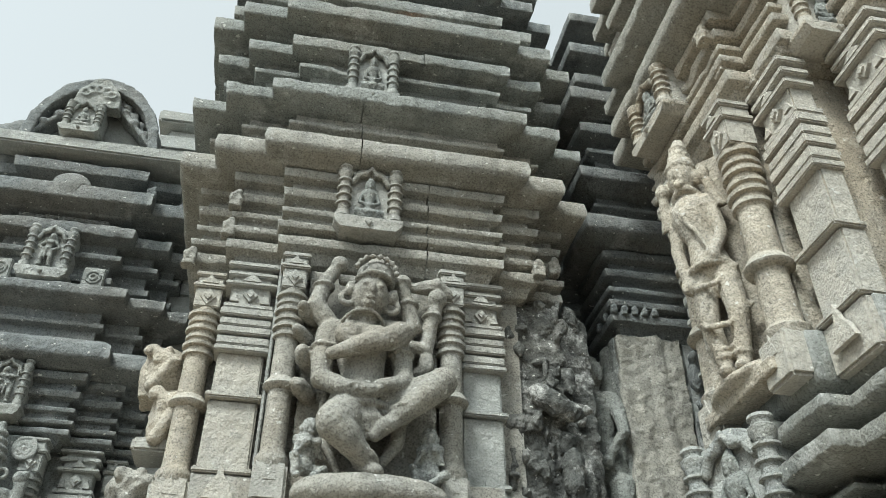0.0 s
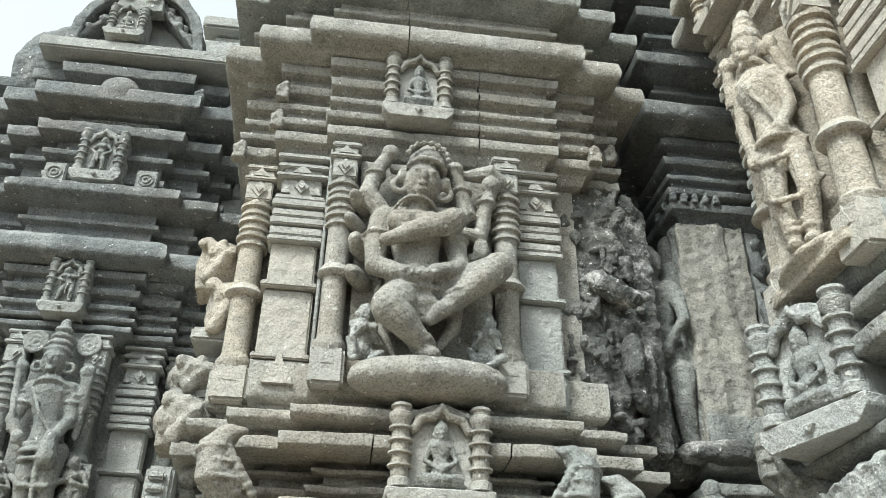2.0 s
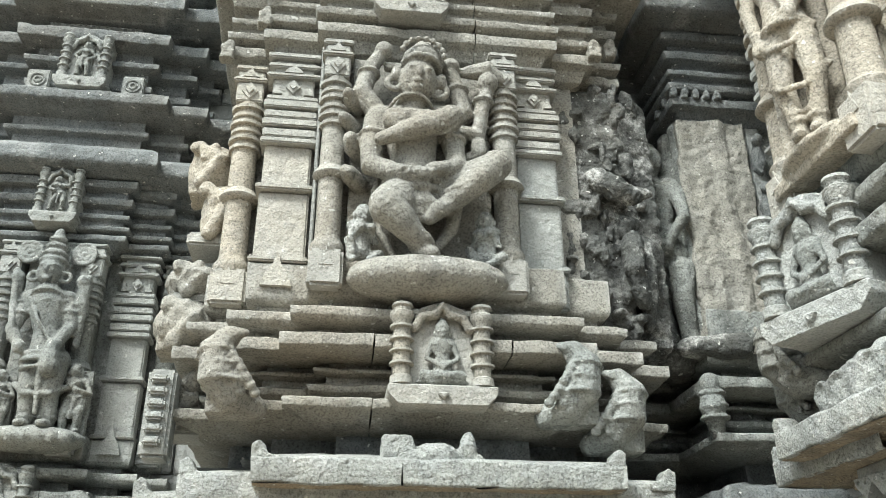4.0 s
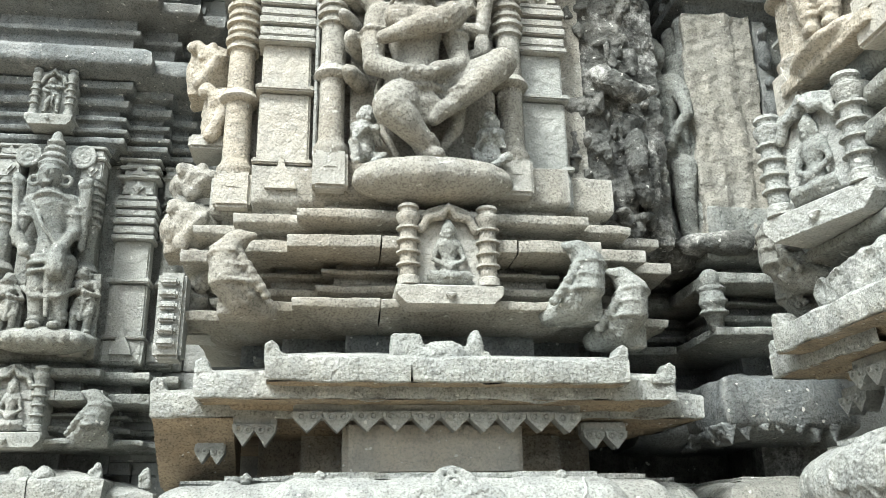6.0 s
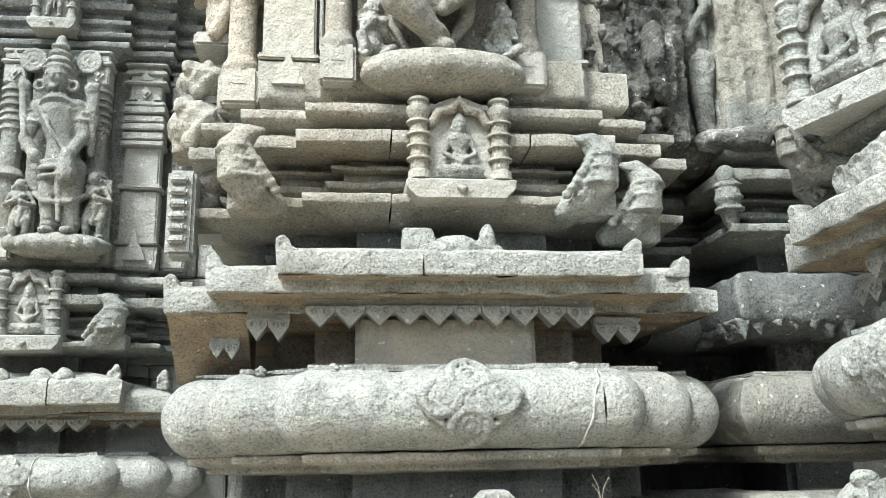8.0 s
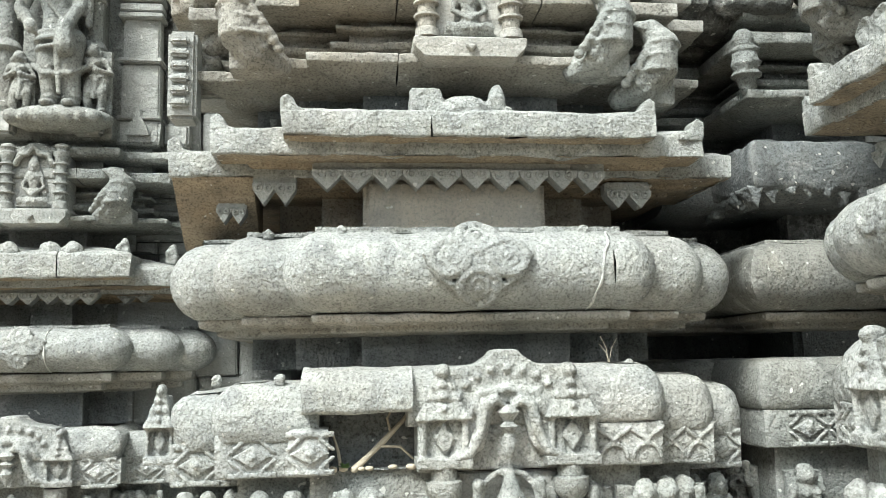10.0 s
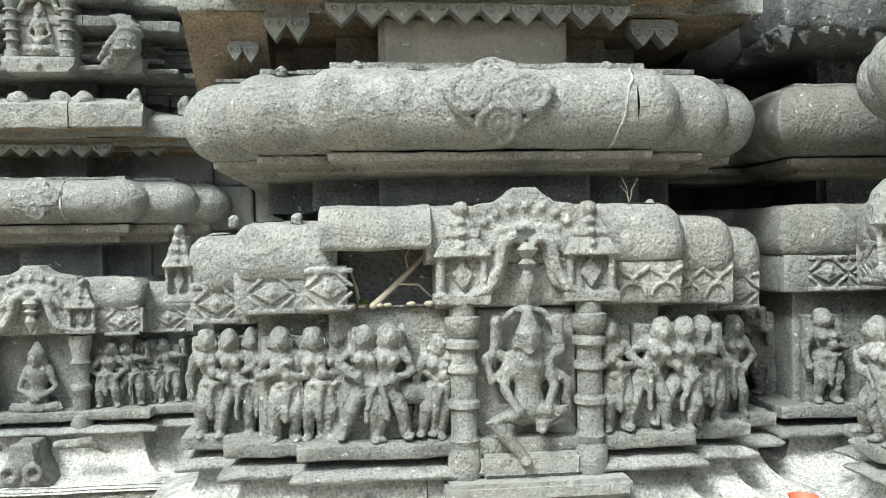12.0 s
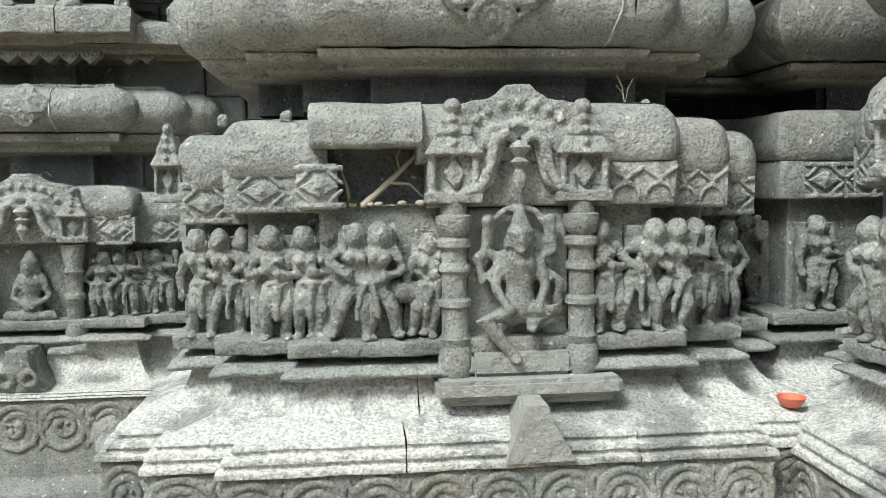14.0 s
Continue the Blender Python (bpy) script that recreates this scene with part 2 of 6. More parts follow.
# ---- the three piers: plans and heights ----
M_P = pose(0, 3.0, 0)
M_L = pose(0, 4.2, 0)
M_R = pose(1.40, 2.85, 0, 0, 0, -90)
M_Q = pose(1.36, 3.32, 0)
PLAN_P = [(-0.752, -1.6), (-0.752, -0.22), (-0.587, -0.22), (-0.587, -0.08), (-0.355, -0.08), (-0.355, 0), (0.636, 0), (0.636, -0.08), (0.839, -0.08), (0.839, -0.22), (1.0, -0.22), (1.0, -1.2)]
PLAN_L = [(-2.5, -0.4), (-2.5, -0.2), (-2.2, -0.2), (-2.2, -0.09), (-2.0, -0.09), (-2.0, 0), (-1.37, 0), (-1.37, -0.09), (-1.17, -0.09), (-1.17, -0.2), (-1.05, -0.2), (-1.05, -0.6)]
PLAN_R = [(-0.1, -1.2), (-0.1, -0.2), (0.0, -0.2), (0.0, -0.09), (0.2, -0.09), (0.2, 0), (0.88, 0), (0.88, -0.1), (1.12, -0.1), (1.12, -0.3), (1.4, -0.3), (1.4, -1.6)]
PLAN_Q = [(-0.6, -0.42), (0, -0.42), (0, 0), (0.55, 0)]


SEG_P = [[(-0.355, -0.5), (-0.355, 0), (0.636, 0), (0.636, -0.5)], [(-0.587, -0.6), (-0.587, -0.08), (0.839, -0.08), (0.839, -0.6)], [(-0.752, -1.6), (-0.752, -0.22), (1.0, -0.22), (1.0, -1.2)]]
SEG_L = [[(-2.0, -0.5), (-2.0, 0), (-1.37, 0), (-1.37, -0.5)], [(-2.2, -0.5), (-2.2, -0.09), (-1.17, -0.09), (-1.17, -0.5)], [(-2.5, -0.5), (-2.5, -0.2), (-1.05, -0.2), (-1.05, -0.6)]]
SEG_R = [[(0.2, -0.6), (0.2, 0), (0.88, 0), (0.88, -0.6)], [(0.0, -0.6), (0.0, -0.09), (0.5, -0.09)], [(0.6, -0.1), (1.12, -0.1), (1.12, -0.3), (1.4, -0.3), (1.4, -1.6)]]
# courses whose steps are separate rounded stones: rounding of the plan, drop of each step
STEPPED = {"torus_course": (0.07, (0, 0.004, 0.01)), "roll_course": (0.03, (0, 0.04, 0.075)), "band_course": (0, (0, 0.012, 0.05)), "eave_course": (0, (0, 0.045, 0.09)), "soffit_course": (0, (0, 0.045, 0.09)), "cornice_course": (0, (0, 0.012, 0.03))}


def rounded(plan, rho):
    """A plan with its outward corners rounded."""
    pts = [Vector(p) for p in plan]
    out = [pts[0]]
    for a, b, c in zip(pts, pts[1:], pts[2:]):
        d, e = (b - a).normalized(), (c - b).normalized()
        if d.x * e.y - d.y * e.x < -0.3:
            o = b - d * rho + e * rho
            for k in range(6):
                q = k / 5 * math.pi / 2
                out.append(o - e * rho * math.cos(q) + d * rho * math.sin(q))
        else:
            out.append(b)
    return [tuple(p) for p in out + [pts[-1]]]


def widened(plan, d):
    """A plan moved outward by d."""
    pts = [Vector(p) for p in plan]
    nor = [Vector((-(b - a).normalized().y, (b - a).normalized().x)) for a, b in zip(pts, pts[1:])]
    mit = [nor[0]] + [(a + b) / (1 + a.dot(b)) for a, b in zip(nor, nor[1:])] + [nor[-1]]
    return [tuple(p + m * d) for p, m in zip(pts, mit)]


OUT = 0.09


def heights(a, b):
    return lambda z: float(np.interp(z, a, b))


Z_P = heights((0, 9), (0, 9))
Z_L = heights((0, 0.8, 0.94, 1.05, 1.165, 1.57, 1.716, 1.9, 2.08, 2.35, 2.53, 2.65, 2.74, 2.87, 2.95, 3.305, 3.53, 3.86, 4.1, 4.5, 4.69, 5.05, 5.1, 5.225, 5.44, 5.52, 5.86, 5.94, 6.07, 6.2, 6.31, 6.45),
              (0, 0.775, 0.81, 0.98, 1.082, 1.413, 1.525, 1.657, 1.9, 2.1, 2.235, 2.313, 2.43, 2.56, 2.594, 2.934, 3.105, 3.4, 3.65, 4.05, 4.16, 4.465, 4.5, 4.62, 4.87, 4.935, 5.32, 5.4, 5.53, 5.66, 5.79, 5.92))
Z_R = heights((0, 1.05, 1.165, 1.575, 1.716, 2.217, 2.352, 2.655, 2.735, 2.95, 3.31, 3.5, 3.86, 4.08, 4.5, 4.69, 5.05, 5.5, 9),
              (0, 1.03, 1.14, 1.63, 1.765, 2.3, 2.42, 2.745, 2.83, 3.05, 3.48, 3.72, 4.03, 4.3, 4.83, 5.05, 5.37, 5.85, 9.35))
TORUS = [(-0.02, 2.085)] + [(0.0 + 0.135 * math.cos(a), 2.217 + 0.135 * math.sin(a)) for a in (radians(-80 + 160 * k / 11) for k in range(12))] + [(0.0, 2.352), (0.0, 2.366), (-0.02, 2.368)]
ROLL = [(-0.02, 1.712), (0.115, 1.716), (0.13, 1.76), (0.128, 1.81), (0.112, 1.86), (0.08, 1.892), (0.04, 1.903), (-0.04, 1.906)]
BAND = [(-0.02, 1.572), (0.108, 1.575), (0.11, 1.716), (-0.02, 1.72)]

LOWER = [
    ("plinth_course", [(0.42, -0.05), (0.42, 0.42), (0.33, 0.46), (0.33, 0.812), (0.25, 0.82)], "GREY"),
    ("ledge_course", [(0.25, 0.808), (0.345, 0.812), (0.345, 0.832), (0.322, 0.834), (0.322, 0.846), (0.332, 0.849), (0.328, 0.866), (0.298, 0.868), (0.298, 0.88), (0.306, 0.883), (0.3, 0.898), (0.262, 0.903), (0.215, 0.922), (0.18, 0.93), (0.1, 0.94)], "LIME"),
    ("flared_course", [(0.22, 0.905), (0.165, 0.932), (0.125, 0.968), (0.1, 1.012), (0.092, 1.05), (0.0, 1.055)], "LIME"),
    ("lip_course", [(0.05, 1.046), (0.155, 1.05), (0.168, 1.06), (0.165, 1.07), (0.13, 1.086), (0.06, 1.095), (0.06, 1.12)], "PALE"),
    ("figure_ledge", [(0.0, 1.114), (0.143, 1.116), (0.145, 1.164), (0.03, 1.168)], "GREY"),
    ("frieze_wall", [(0.045, 1.16), (0.045, 1.585)], "GREY"),
    ("band_course", BAND, "PALE"),
    ("roll_course", ROLL, "PALE"),
    # neck darker than its neighbours: recess shade put into the colour
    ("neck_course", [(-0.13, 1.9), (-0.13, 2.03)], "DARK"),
    ("under_course", [(-0.16, 2.008), (-0.02, 2.02), (-0.02, 2.042), (0.035, 2.05), (0.04, 2.078), (-0.03, 2.088)], "WARM"),
    ("torus_course", TORUS, "PALE"),
]
EAVE = [
    ("upper_neck", [(-0.22, 2.36), (-0.22, 2.62)], "TAN"),
    # underside stones browner: stain plus bounce light held in the colour
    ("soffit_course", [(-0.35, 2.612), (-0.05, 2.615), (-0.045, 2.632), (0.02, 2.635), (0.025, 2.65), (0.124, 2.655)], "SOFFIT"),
    ("eave_course", [(0.115, 2.654), (0.13, 2.656), (0.134, 2.735), (0.11, 2.747), (-0.06, 2.79)], "PALE"),
    # beds and gap in the dark tone: shade between courses given as colour
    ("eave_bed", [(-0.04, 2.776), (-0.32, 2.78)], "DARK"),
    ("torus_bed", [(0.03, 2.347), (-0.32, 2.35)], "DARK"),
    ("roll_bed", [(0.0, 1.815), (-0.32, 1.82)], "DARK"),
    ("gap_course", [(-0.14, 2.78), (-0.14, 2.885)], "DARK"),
]
MIDDLE = [
    ("sill_course", [(-0.17, 2.87), (-0.08, 2.88), (-0.02, 2.9), (0.03, 2.925), (0.055, 2.93), (0.058, 2.962), (0.03, 2.97), (-0.06, 2.975)], "GREY"),
    ("scotia_course", [(-0.06, 2.95), (-0.075, 2.995), (-0.03, 3.008), (-0.02, 3.03), (-0.06, 3.045), (-0.09, 3.055), (-0.09, 3.08), (-0.045, 3.085), (-0.045, 3.1), (-0.1, 3.104), (-0.1, 3.14)], "GREY"),
    ("slab_course", [(-0.1, 3.132), (0.065, 3.138), (0.08, 3.144), (0.08, 3.19), (-0.04, 3.2), (-0.05, 3.255)], "GREY"),
    ("bead_course", [(-0.05, 3.25), (0.035, 3.257), (0.05, 3.27), (0.05, 3.302), (-0.045, 3.315), (-0.045, 3.36)], "GREY"),
    ("pedestal_course", [(-0.06, 3.35), (-0.01, 3.362), (0.0, 3.38), (0.0, 3.52), (-0.07, 3.53)], "GREY"),
    ("niche_wall", [(-0.07, 3.52), (-0.07, 4.53)], "GREY"),
]
UPPER = [
    ("cap_course", [(-0.08, 4.5), (-0.03, 4.515), (-0.01, 4.565), (0.03, 4.58), (0.032, 4.628), (-0.012, 4.638)], "GREY"),
    ("cap_course", [(-0.02, 4.636), (-0.012, 4.66), (0.038, 4.668), (0.045, 4.7), (0.0, 4.712), (0.0, 4.755), (0.03, 4.762), (0.034, 4.79), (-0.02, 4.8)], "GREY"),
    ("cap_course", [(-0.02, 4.79), (-0.015, 4.85), (0.03, 4.86), (0.04, 4.9), (0.0, 4.912), (0.0, 4.96), (0.045, 4.972), (0.05, 5.02), (-0.02, 5.03)], "GREY"),
    ("cornice_course", [(-0.02, 5.025), (0.05, 5.035), (0.07, 5.05), (0.135, 5.062), (0.155, 5.08), (0.16, 5.11), (0.15, 5.17), (0.1, 5.218), (0.02, 5.232)], "GREY"),
    ("cornice_neck", [(0.02, 5.228), (0.02, 5.3), (0.06, 5.31), (0.06, 5.335), (0.03, 5.34), (0.03, 5.4)], "GREY"),
    ("cornice_slab", [(0.0, 5.385), (0.145, 5.43), (0.16, 5.44), (0.162, 5.512), (0.03, 5.53)], "GREY"),
    ("attic_course", [(-0.03, 5.52), (-0.03, 5.6), (0.025, 5.606), (0.03, 5.64), (-0.01, 5.65), (-0.01, 5.73), (0.05, 5.738), (0.055, 5.765), (0.0, 5.8)], "GREY"),
    ("attic_slab", [(0.0, 5.79), (0.0, 5.85), (0.1, 5.858), (0.105, 5.93), (-0.06, 5.945), (-0.06, 6.06)], "GREY"),
    ("attic_eave", [(-0.06, 6.04), (0.03, 6.045), (0.035, 6.06), (0.15, 6.072), (0.16, 6.08), (0.16, 6.17), (-0.02, 6.215)], "GREY"),
    ("crown_course", [(-0.03, 6.2), (-0.03, 6.3), (0.08, 6.31), (0.085, 6.39), (-0.05, 6.44)], "GREY"),
]
TOP = [
    ("crown_course", [(-0.05, 6.43), (-0.05, 6.56), (0.1, 6.58), (0.1, 6.67), (-0.1, 6.72), (-0.1, 6.95), (0.05, 6.97), (0.05, 7.05), (-0.25, 7.1)], "DARK"),
]
MATS = {"GREY": GREY, "WARM": WARM, "PALE": PALE, "TAN": TAN, "DARK": DARK, "LIME": LIME, "MOSS": MOSS, "SOFFIT": SOFFIT}


ROUGH = {"eave_course": 0.008, "lip_course": 0.007, "figure_ledge": 0.006, "roll_course": 0.006, "sill_course": 0.006, "cornice_slab": 0.007, "attic_slab": 0.007, "slab_course": 0.005}


CRISP = {"ledge_course": 0.003, "sill_course": 0.004, "scotia_course": 0.003, "slab_course": 0.004, "bead_course": 0.004, "cap_course": 0.004, "eave_course": 0.005, "attic_course": 0.004, "band_course": 0.005}


def raise_pier(m, plan, zm, courses, label, swap=None, step=0.03, name="temple_pier", joints=None, segs=None):
    """All courses of a pier; joints: where the front of a course is split into stones."""
    root = thing(name, m, label, "pier", "temple piers")
    front = max(range(len(plan) - 1), key=lambda i: plan[i][1] + plan[i + 1][1])
    for cname, prof, mat in courses:
        mat = MATS[(swap or {}).get(mat, mat)]
        cuts = (joints or {}).get(cname, ())
        pieces, drops = [plan], (0,)
        if segs and cname in STEPPED:
            rho, drops = STEPPED[cname]
            pieces = [rounded(widened(p, OUT), rho) if rho else p for p in segs]
            prof = [(max(o - OUT, 0.006 - rho), z) for o, z in prof] if rho else prof
        for n, (piece, drop) in enumerate(zip(pieces, drops)):
            low = [(o, z - drop) for o, z in prof]
            rest, b = list(piece), max(p[1] for p in piece)
            for x in sorted(cuts) if n == 0 else ():
                left = [p for p in rest if p[0] < x and rest.index(p) <= len(rest) // 2]
                right = rest[len(left):]
                course(cname, left + [(x - 0.002, b)], low, mat, root, step, r=CRISP.get(cname, 0.007), wear=ROUGH.get(cname, 0.004), zm=zm)
                rest = [(x + 0.002, b)] + right
            course(cname, rest, low, mat, root, step, r=CRISP.get(cname, 0.007), wear=ROUGH.get(cname, 0.004), zm=zm)
    return root


no_band = [c for c in LOWER if c[0] not in ("band_course", "roll_course")]
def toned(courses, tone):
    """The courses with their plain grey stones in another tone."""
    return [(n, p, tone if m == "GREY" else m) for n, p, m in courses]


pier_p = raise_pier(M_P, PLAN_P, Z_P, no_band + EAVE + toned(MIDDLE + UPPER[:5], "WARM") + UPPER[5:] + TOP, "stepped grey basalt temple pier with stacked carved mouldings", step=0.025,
                    joints={"torus_course": (0.6,), "cornice_course": (-0.05,), "cornice_neck": (-0.05,), "cornice_slab": (-0.06,), "pedestal_course": (0.2,), "slab_course": (-0.1, 0.4), "sill_course": (-0.1, 0.28), "ledge_course": (-0.15, 0.55), "flared_course": (-0.1,), "plinth_course": (-0.2, 0.5), "eave_course": (0,), "cap_course": (0.3,), "attic_slab": (0.25,)}, segs=SEG_P)
# upper courses darker here: black weathering, with shade put into the colour too
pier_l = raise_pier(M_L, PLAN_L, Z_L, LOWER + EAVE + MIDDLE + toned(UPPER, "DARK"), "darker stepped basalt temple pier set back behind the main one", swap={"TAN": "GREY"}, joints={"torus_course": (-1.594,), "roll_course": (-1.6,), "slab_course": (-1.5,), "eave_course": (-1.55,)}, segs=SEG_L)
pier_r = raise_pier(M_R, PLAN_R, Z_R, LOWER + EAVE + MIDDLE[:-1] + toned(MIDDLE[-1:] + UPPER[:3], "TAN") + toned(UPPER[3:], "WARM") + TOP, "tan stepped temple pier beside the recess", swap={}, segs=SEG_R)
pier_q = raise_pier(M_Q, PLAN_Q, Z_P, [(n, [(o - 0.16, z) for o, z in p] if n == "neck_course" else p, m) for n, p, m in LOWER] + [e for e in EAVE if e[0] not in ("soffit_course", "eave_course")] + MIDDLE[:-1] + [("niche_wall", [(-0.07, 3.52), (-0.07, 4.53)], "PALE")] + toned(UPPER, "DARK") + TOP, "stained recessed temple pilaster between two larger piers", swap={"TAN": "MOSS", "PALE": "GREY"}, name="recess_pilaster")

# the broken band of the main pier: two lengths with a gap, and a loose-looking block over it
for n, (piece, bd, rd) in enumerate(zip(SEG_P, STEPPED["band_course"][1], STEPPED["roll_course"][1])):
    band, roll = [(o, z - bd) for o, z in BAND], [(o, z - rd) for o, z in ROLL]
    if n == 0:
        course("band_course", piece[:2] + [(-0.339, 0)], band, PALE, pier_p, 0.02, ends=True)
        course("band_course", [(-0.06, 0)] + piece[2:], band, PALE, pier_p, 0.02, ends=True)
        course("roll_course", [(-0.09, OUT)] + rounded(widened(piece, OUT), 0.03)[7:], [(o - OUT, z) for o, z in roll], PALE, pier_p, 0.02, ends=True)
    else:
        b = piece[1][1]
        course("band_course", piece[:2] + [(-0.345, b)], band, PALE, pier_p, 0.02, ends=True)
        course("band_course", [(0.5, b)] + piece[2:], band, PALE, pier_p, 0.02, ends=True)
        wide = rounded(widened(piece, OUT), 0.03)
        roll = [(o - OUT, z) for o, z in roll]
        course("roll_course", wide[:7] + [(-0.37, b + OUT)], roll, PALE, pier_p, 0.02, ends=True)
        course("roll_course", [(0.5, b + OUT)] + wide[7:], roll, PALE, pier_p, 0.02, ends=True)
course("overhanging_block", [(-0.42, 0), (-0.075, 0)], [(-0.05, 1.765), (0.15, 1.765), (0.16, 1.785), (0.15, 1.85), (0.12, 1.89), (0.06, 1.905), (-0.05, 1.908)], PALE, pier_p, 0.02, 0.005, 0.012, True, "cracked pale block jutting over a gap")
# back of the broken gap, its shade put into the dark colour
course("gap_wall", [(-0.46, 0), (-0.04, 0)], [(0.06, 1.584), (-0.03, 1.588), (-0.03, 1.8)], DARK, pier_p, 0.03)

# the outer eave stones of the main pier, cut straight at their ends, with a steep stepped underside
for x0, x1, b, drop in ((-0.872, -0.6, -0.22, 0.09),):
    course("soffit_stone", [(x0, b), (x1, b)], [(o, z - drop) for o, z in ((0.122, 2.654), (0.04, 2.6), (0.035, 2.585), (-0.03, 2.545), (-0.036, 2.528), (-0.15, 2.44), (-0.26, 2.43), (-0.26, 2.7))], SOFFIT, pier_p, 0.02, 0.003, 0.006, True, "sloping eave underside, ochre stain and warm bounce in its colour")

# solid cores with closed tops
for root, plan, inset, top in ((pier_p, PLAN_P, 0.26, 7.09), (pier_l, PLAN_L, 0.26, 5.91), (pier_r, PLAN_R, 0.26, 7.44), (pier_q, PLAN_Q + [(0.55, -1.2), (-0.6, -1.2)], 0.3, 7.09)):
    outline = widened(plan, -inset)
    cm = bmesh.new()
    lo, hi = [cm.verts.new((a, -b, 0.0)) for a, b in outline], [cm.verts.new((a, -b, top)) for a, b in outline]
    cm.faces.new(hi)
    for k in range(len(lo)):
        q = (k + 1) % len(lo)
        cm.faces.new((lo[k], lo[q], hi[q], hi[k]))
    part("core", plain_mesh("core", cm, DARK), root)

# ground and the wall behind
gm = bmesh.new()
bmesh.ops.create_grid(gm, x_segments=60, y_segments=60, size=600)
for v in gm.verts:
    v.co.z = 0.0
ground = thing("ground", Matrix.Identity(4), "dusty paved earth before the temple", "ground", kind="structure", data=plain_mesh("ground", gm, EARTH))
wm = bmesh.new()
box_into(wm, -3.6, -0.75, 4.52, 5.1, -0.05, 5.85)
wall_l = thing("wall_back", Matrix.Identity(4), "plain dark basalt blocks of the wall between piers", "wall", kind="structure", data=plain_mesh("wall_back", wm, DARK))
wm = bmesh.new()
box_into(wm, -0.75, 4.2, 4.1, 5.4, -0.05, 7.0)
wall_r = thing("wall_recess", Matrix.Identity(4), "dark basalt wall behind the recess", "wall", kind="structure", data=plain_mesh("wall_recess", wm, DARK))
wm = bmesh.new()
box_into(wm, -0.19, 0.19, -0.03, 0.03, -0.108, 0.108)
bmesh.ops.bevel(wm, geom=list(wm.edges), offset=0.008, segments=2, affect="EDGES")
block = plain_mesh("stone_block", wm, DARK, 40, 0.004)
for i in range(26):
    for j in range(3):
        o = part("stone_block", block, wall_l)
        o.location = (-1.3 + 0.392 * j + 0.2 * (i % 2) - 0.1, 4.5 + random.uniform(-0.008, 0.008), 0.2 + 0.222 * i)

# plain unseen walls added behind and beside the camera to block low sky light
for name, x0, x1, y0, y1 in (("blocking_wall_south", -9, 9, -5.4, -5.0), ("blocking_wall_east", 6.5, 6.9, -5, 6), ("blocking_wall_west", -8.4, -8.0, -5, 6)):
    wm = bmesh.new()
    box_into(wm, x0, x1, y0, y1, -0.05, 4.6)
    thing(name, Matrix.Identity(4), "plain dark unseen wall added to block low sky light", "wall", kind="structure", data=plain_mesh(name, wm, DARK))


# ---- carved parts of the piers ----
def slab(name, parent, x0, x1, y0, y1, z0, z1, mat, soft=0.006, label="", wear=0.0015):
    bm = bmesh.new()
    box_into(bm, x0, x1, y0, y1, z0, z1)
    bmesh.ops.bevel(bm, geom=list(bm.edges), offset=min(soft, (z1 - z0) * 0.3, (x1 - x0) * 0.3), segments=2, affect="EDGES")
    return part(name, plain_mesh(name, bm, mat, 40, wear), parent, label)


def turned(name, parent, prof, x, y, mat, sides=20, label=""):
    bm = bmesh.new()
    lathe_into(bm, prof, x, y, sides)
    return part(name, plain_mesh(name, bm, mat, 45, 0.0015), parent, label)


def rings_profile(z0, z1, r, count, bulge=1.25):
    """A turned stack of discs from z0 to z1."""
    h = (z1 - z0) / count
    out = []
    for k in range(count):
        z = z0 + h * k
        w = r * (bulge + 0.1 * (k % 2))
        out += [(r * 1.02, z), (w * 1.1, z + h * 0.1), (w * 1.12, z + h * 0.42), (r * 1.06, z + h * 0.52), (r * 1.04, z + h * 0.98)]
    return out


def gable(parent, x, y, z, w, h, mat):
    """A small leaf-shaped gable standing on a moulding."""
    bm = bmesh.new()
    prism_into(bm, [(x - w, z), (x + w, z), (x + w * 0.7, z + h * 0.35), (x + w * 0.25, z + h * 0.6), (x, z + h), (x - w * 0.25, z + h * 0.6), (x - w * 0.7, z + h * 0.35)], y, y + 0.02)
    return part("gable", plain_mesh("gable", bm, mat, 30, 0.002), parent)


def diamond(parent, x, y, z, w, h, mat):
    bm = bmesh.new()
    prism_into(bm, [(x, z - h), (x + w, z), (x, z + h), (x - w, z)], y - 0.012, y + 0.01)
    prism_into(bm, [(x, z - h * 0.5), (x + w * 0.5, z), (x, z + h * 0.5), (x - w * 0.5, z)], y - 0.022, y)
    return part("diamond", plain_mesh("diamond", bm, mat, 30, 0.001), parent)


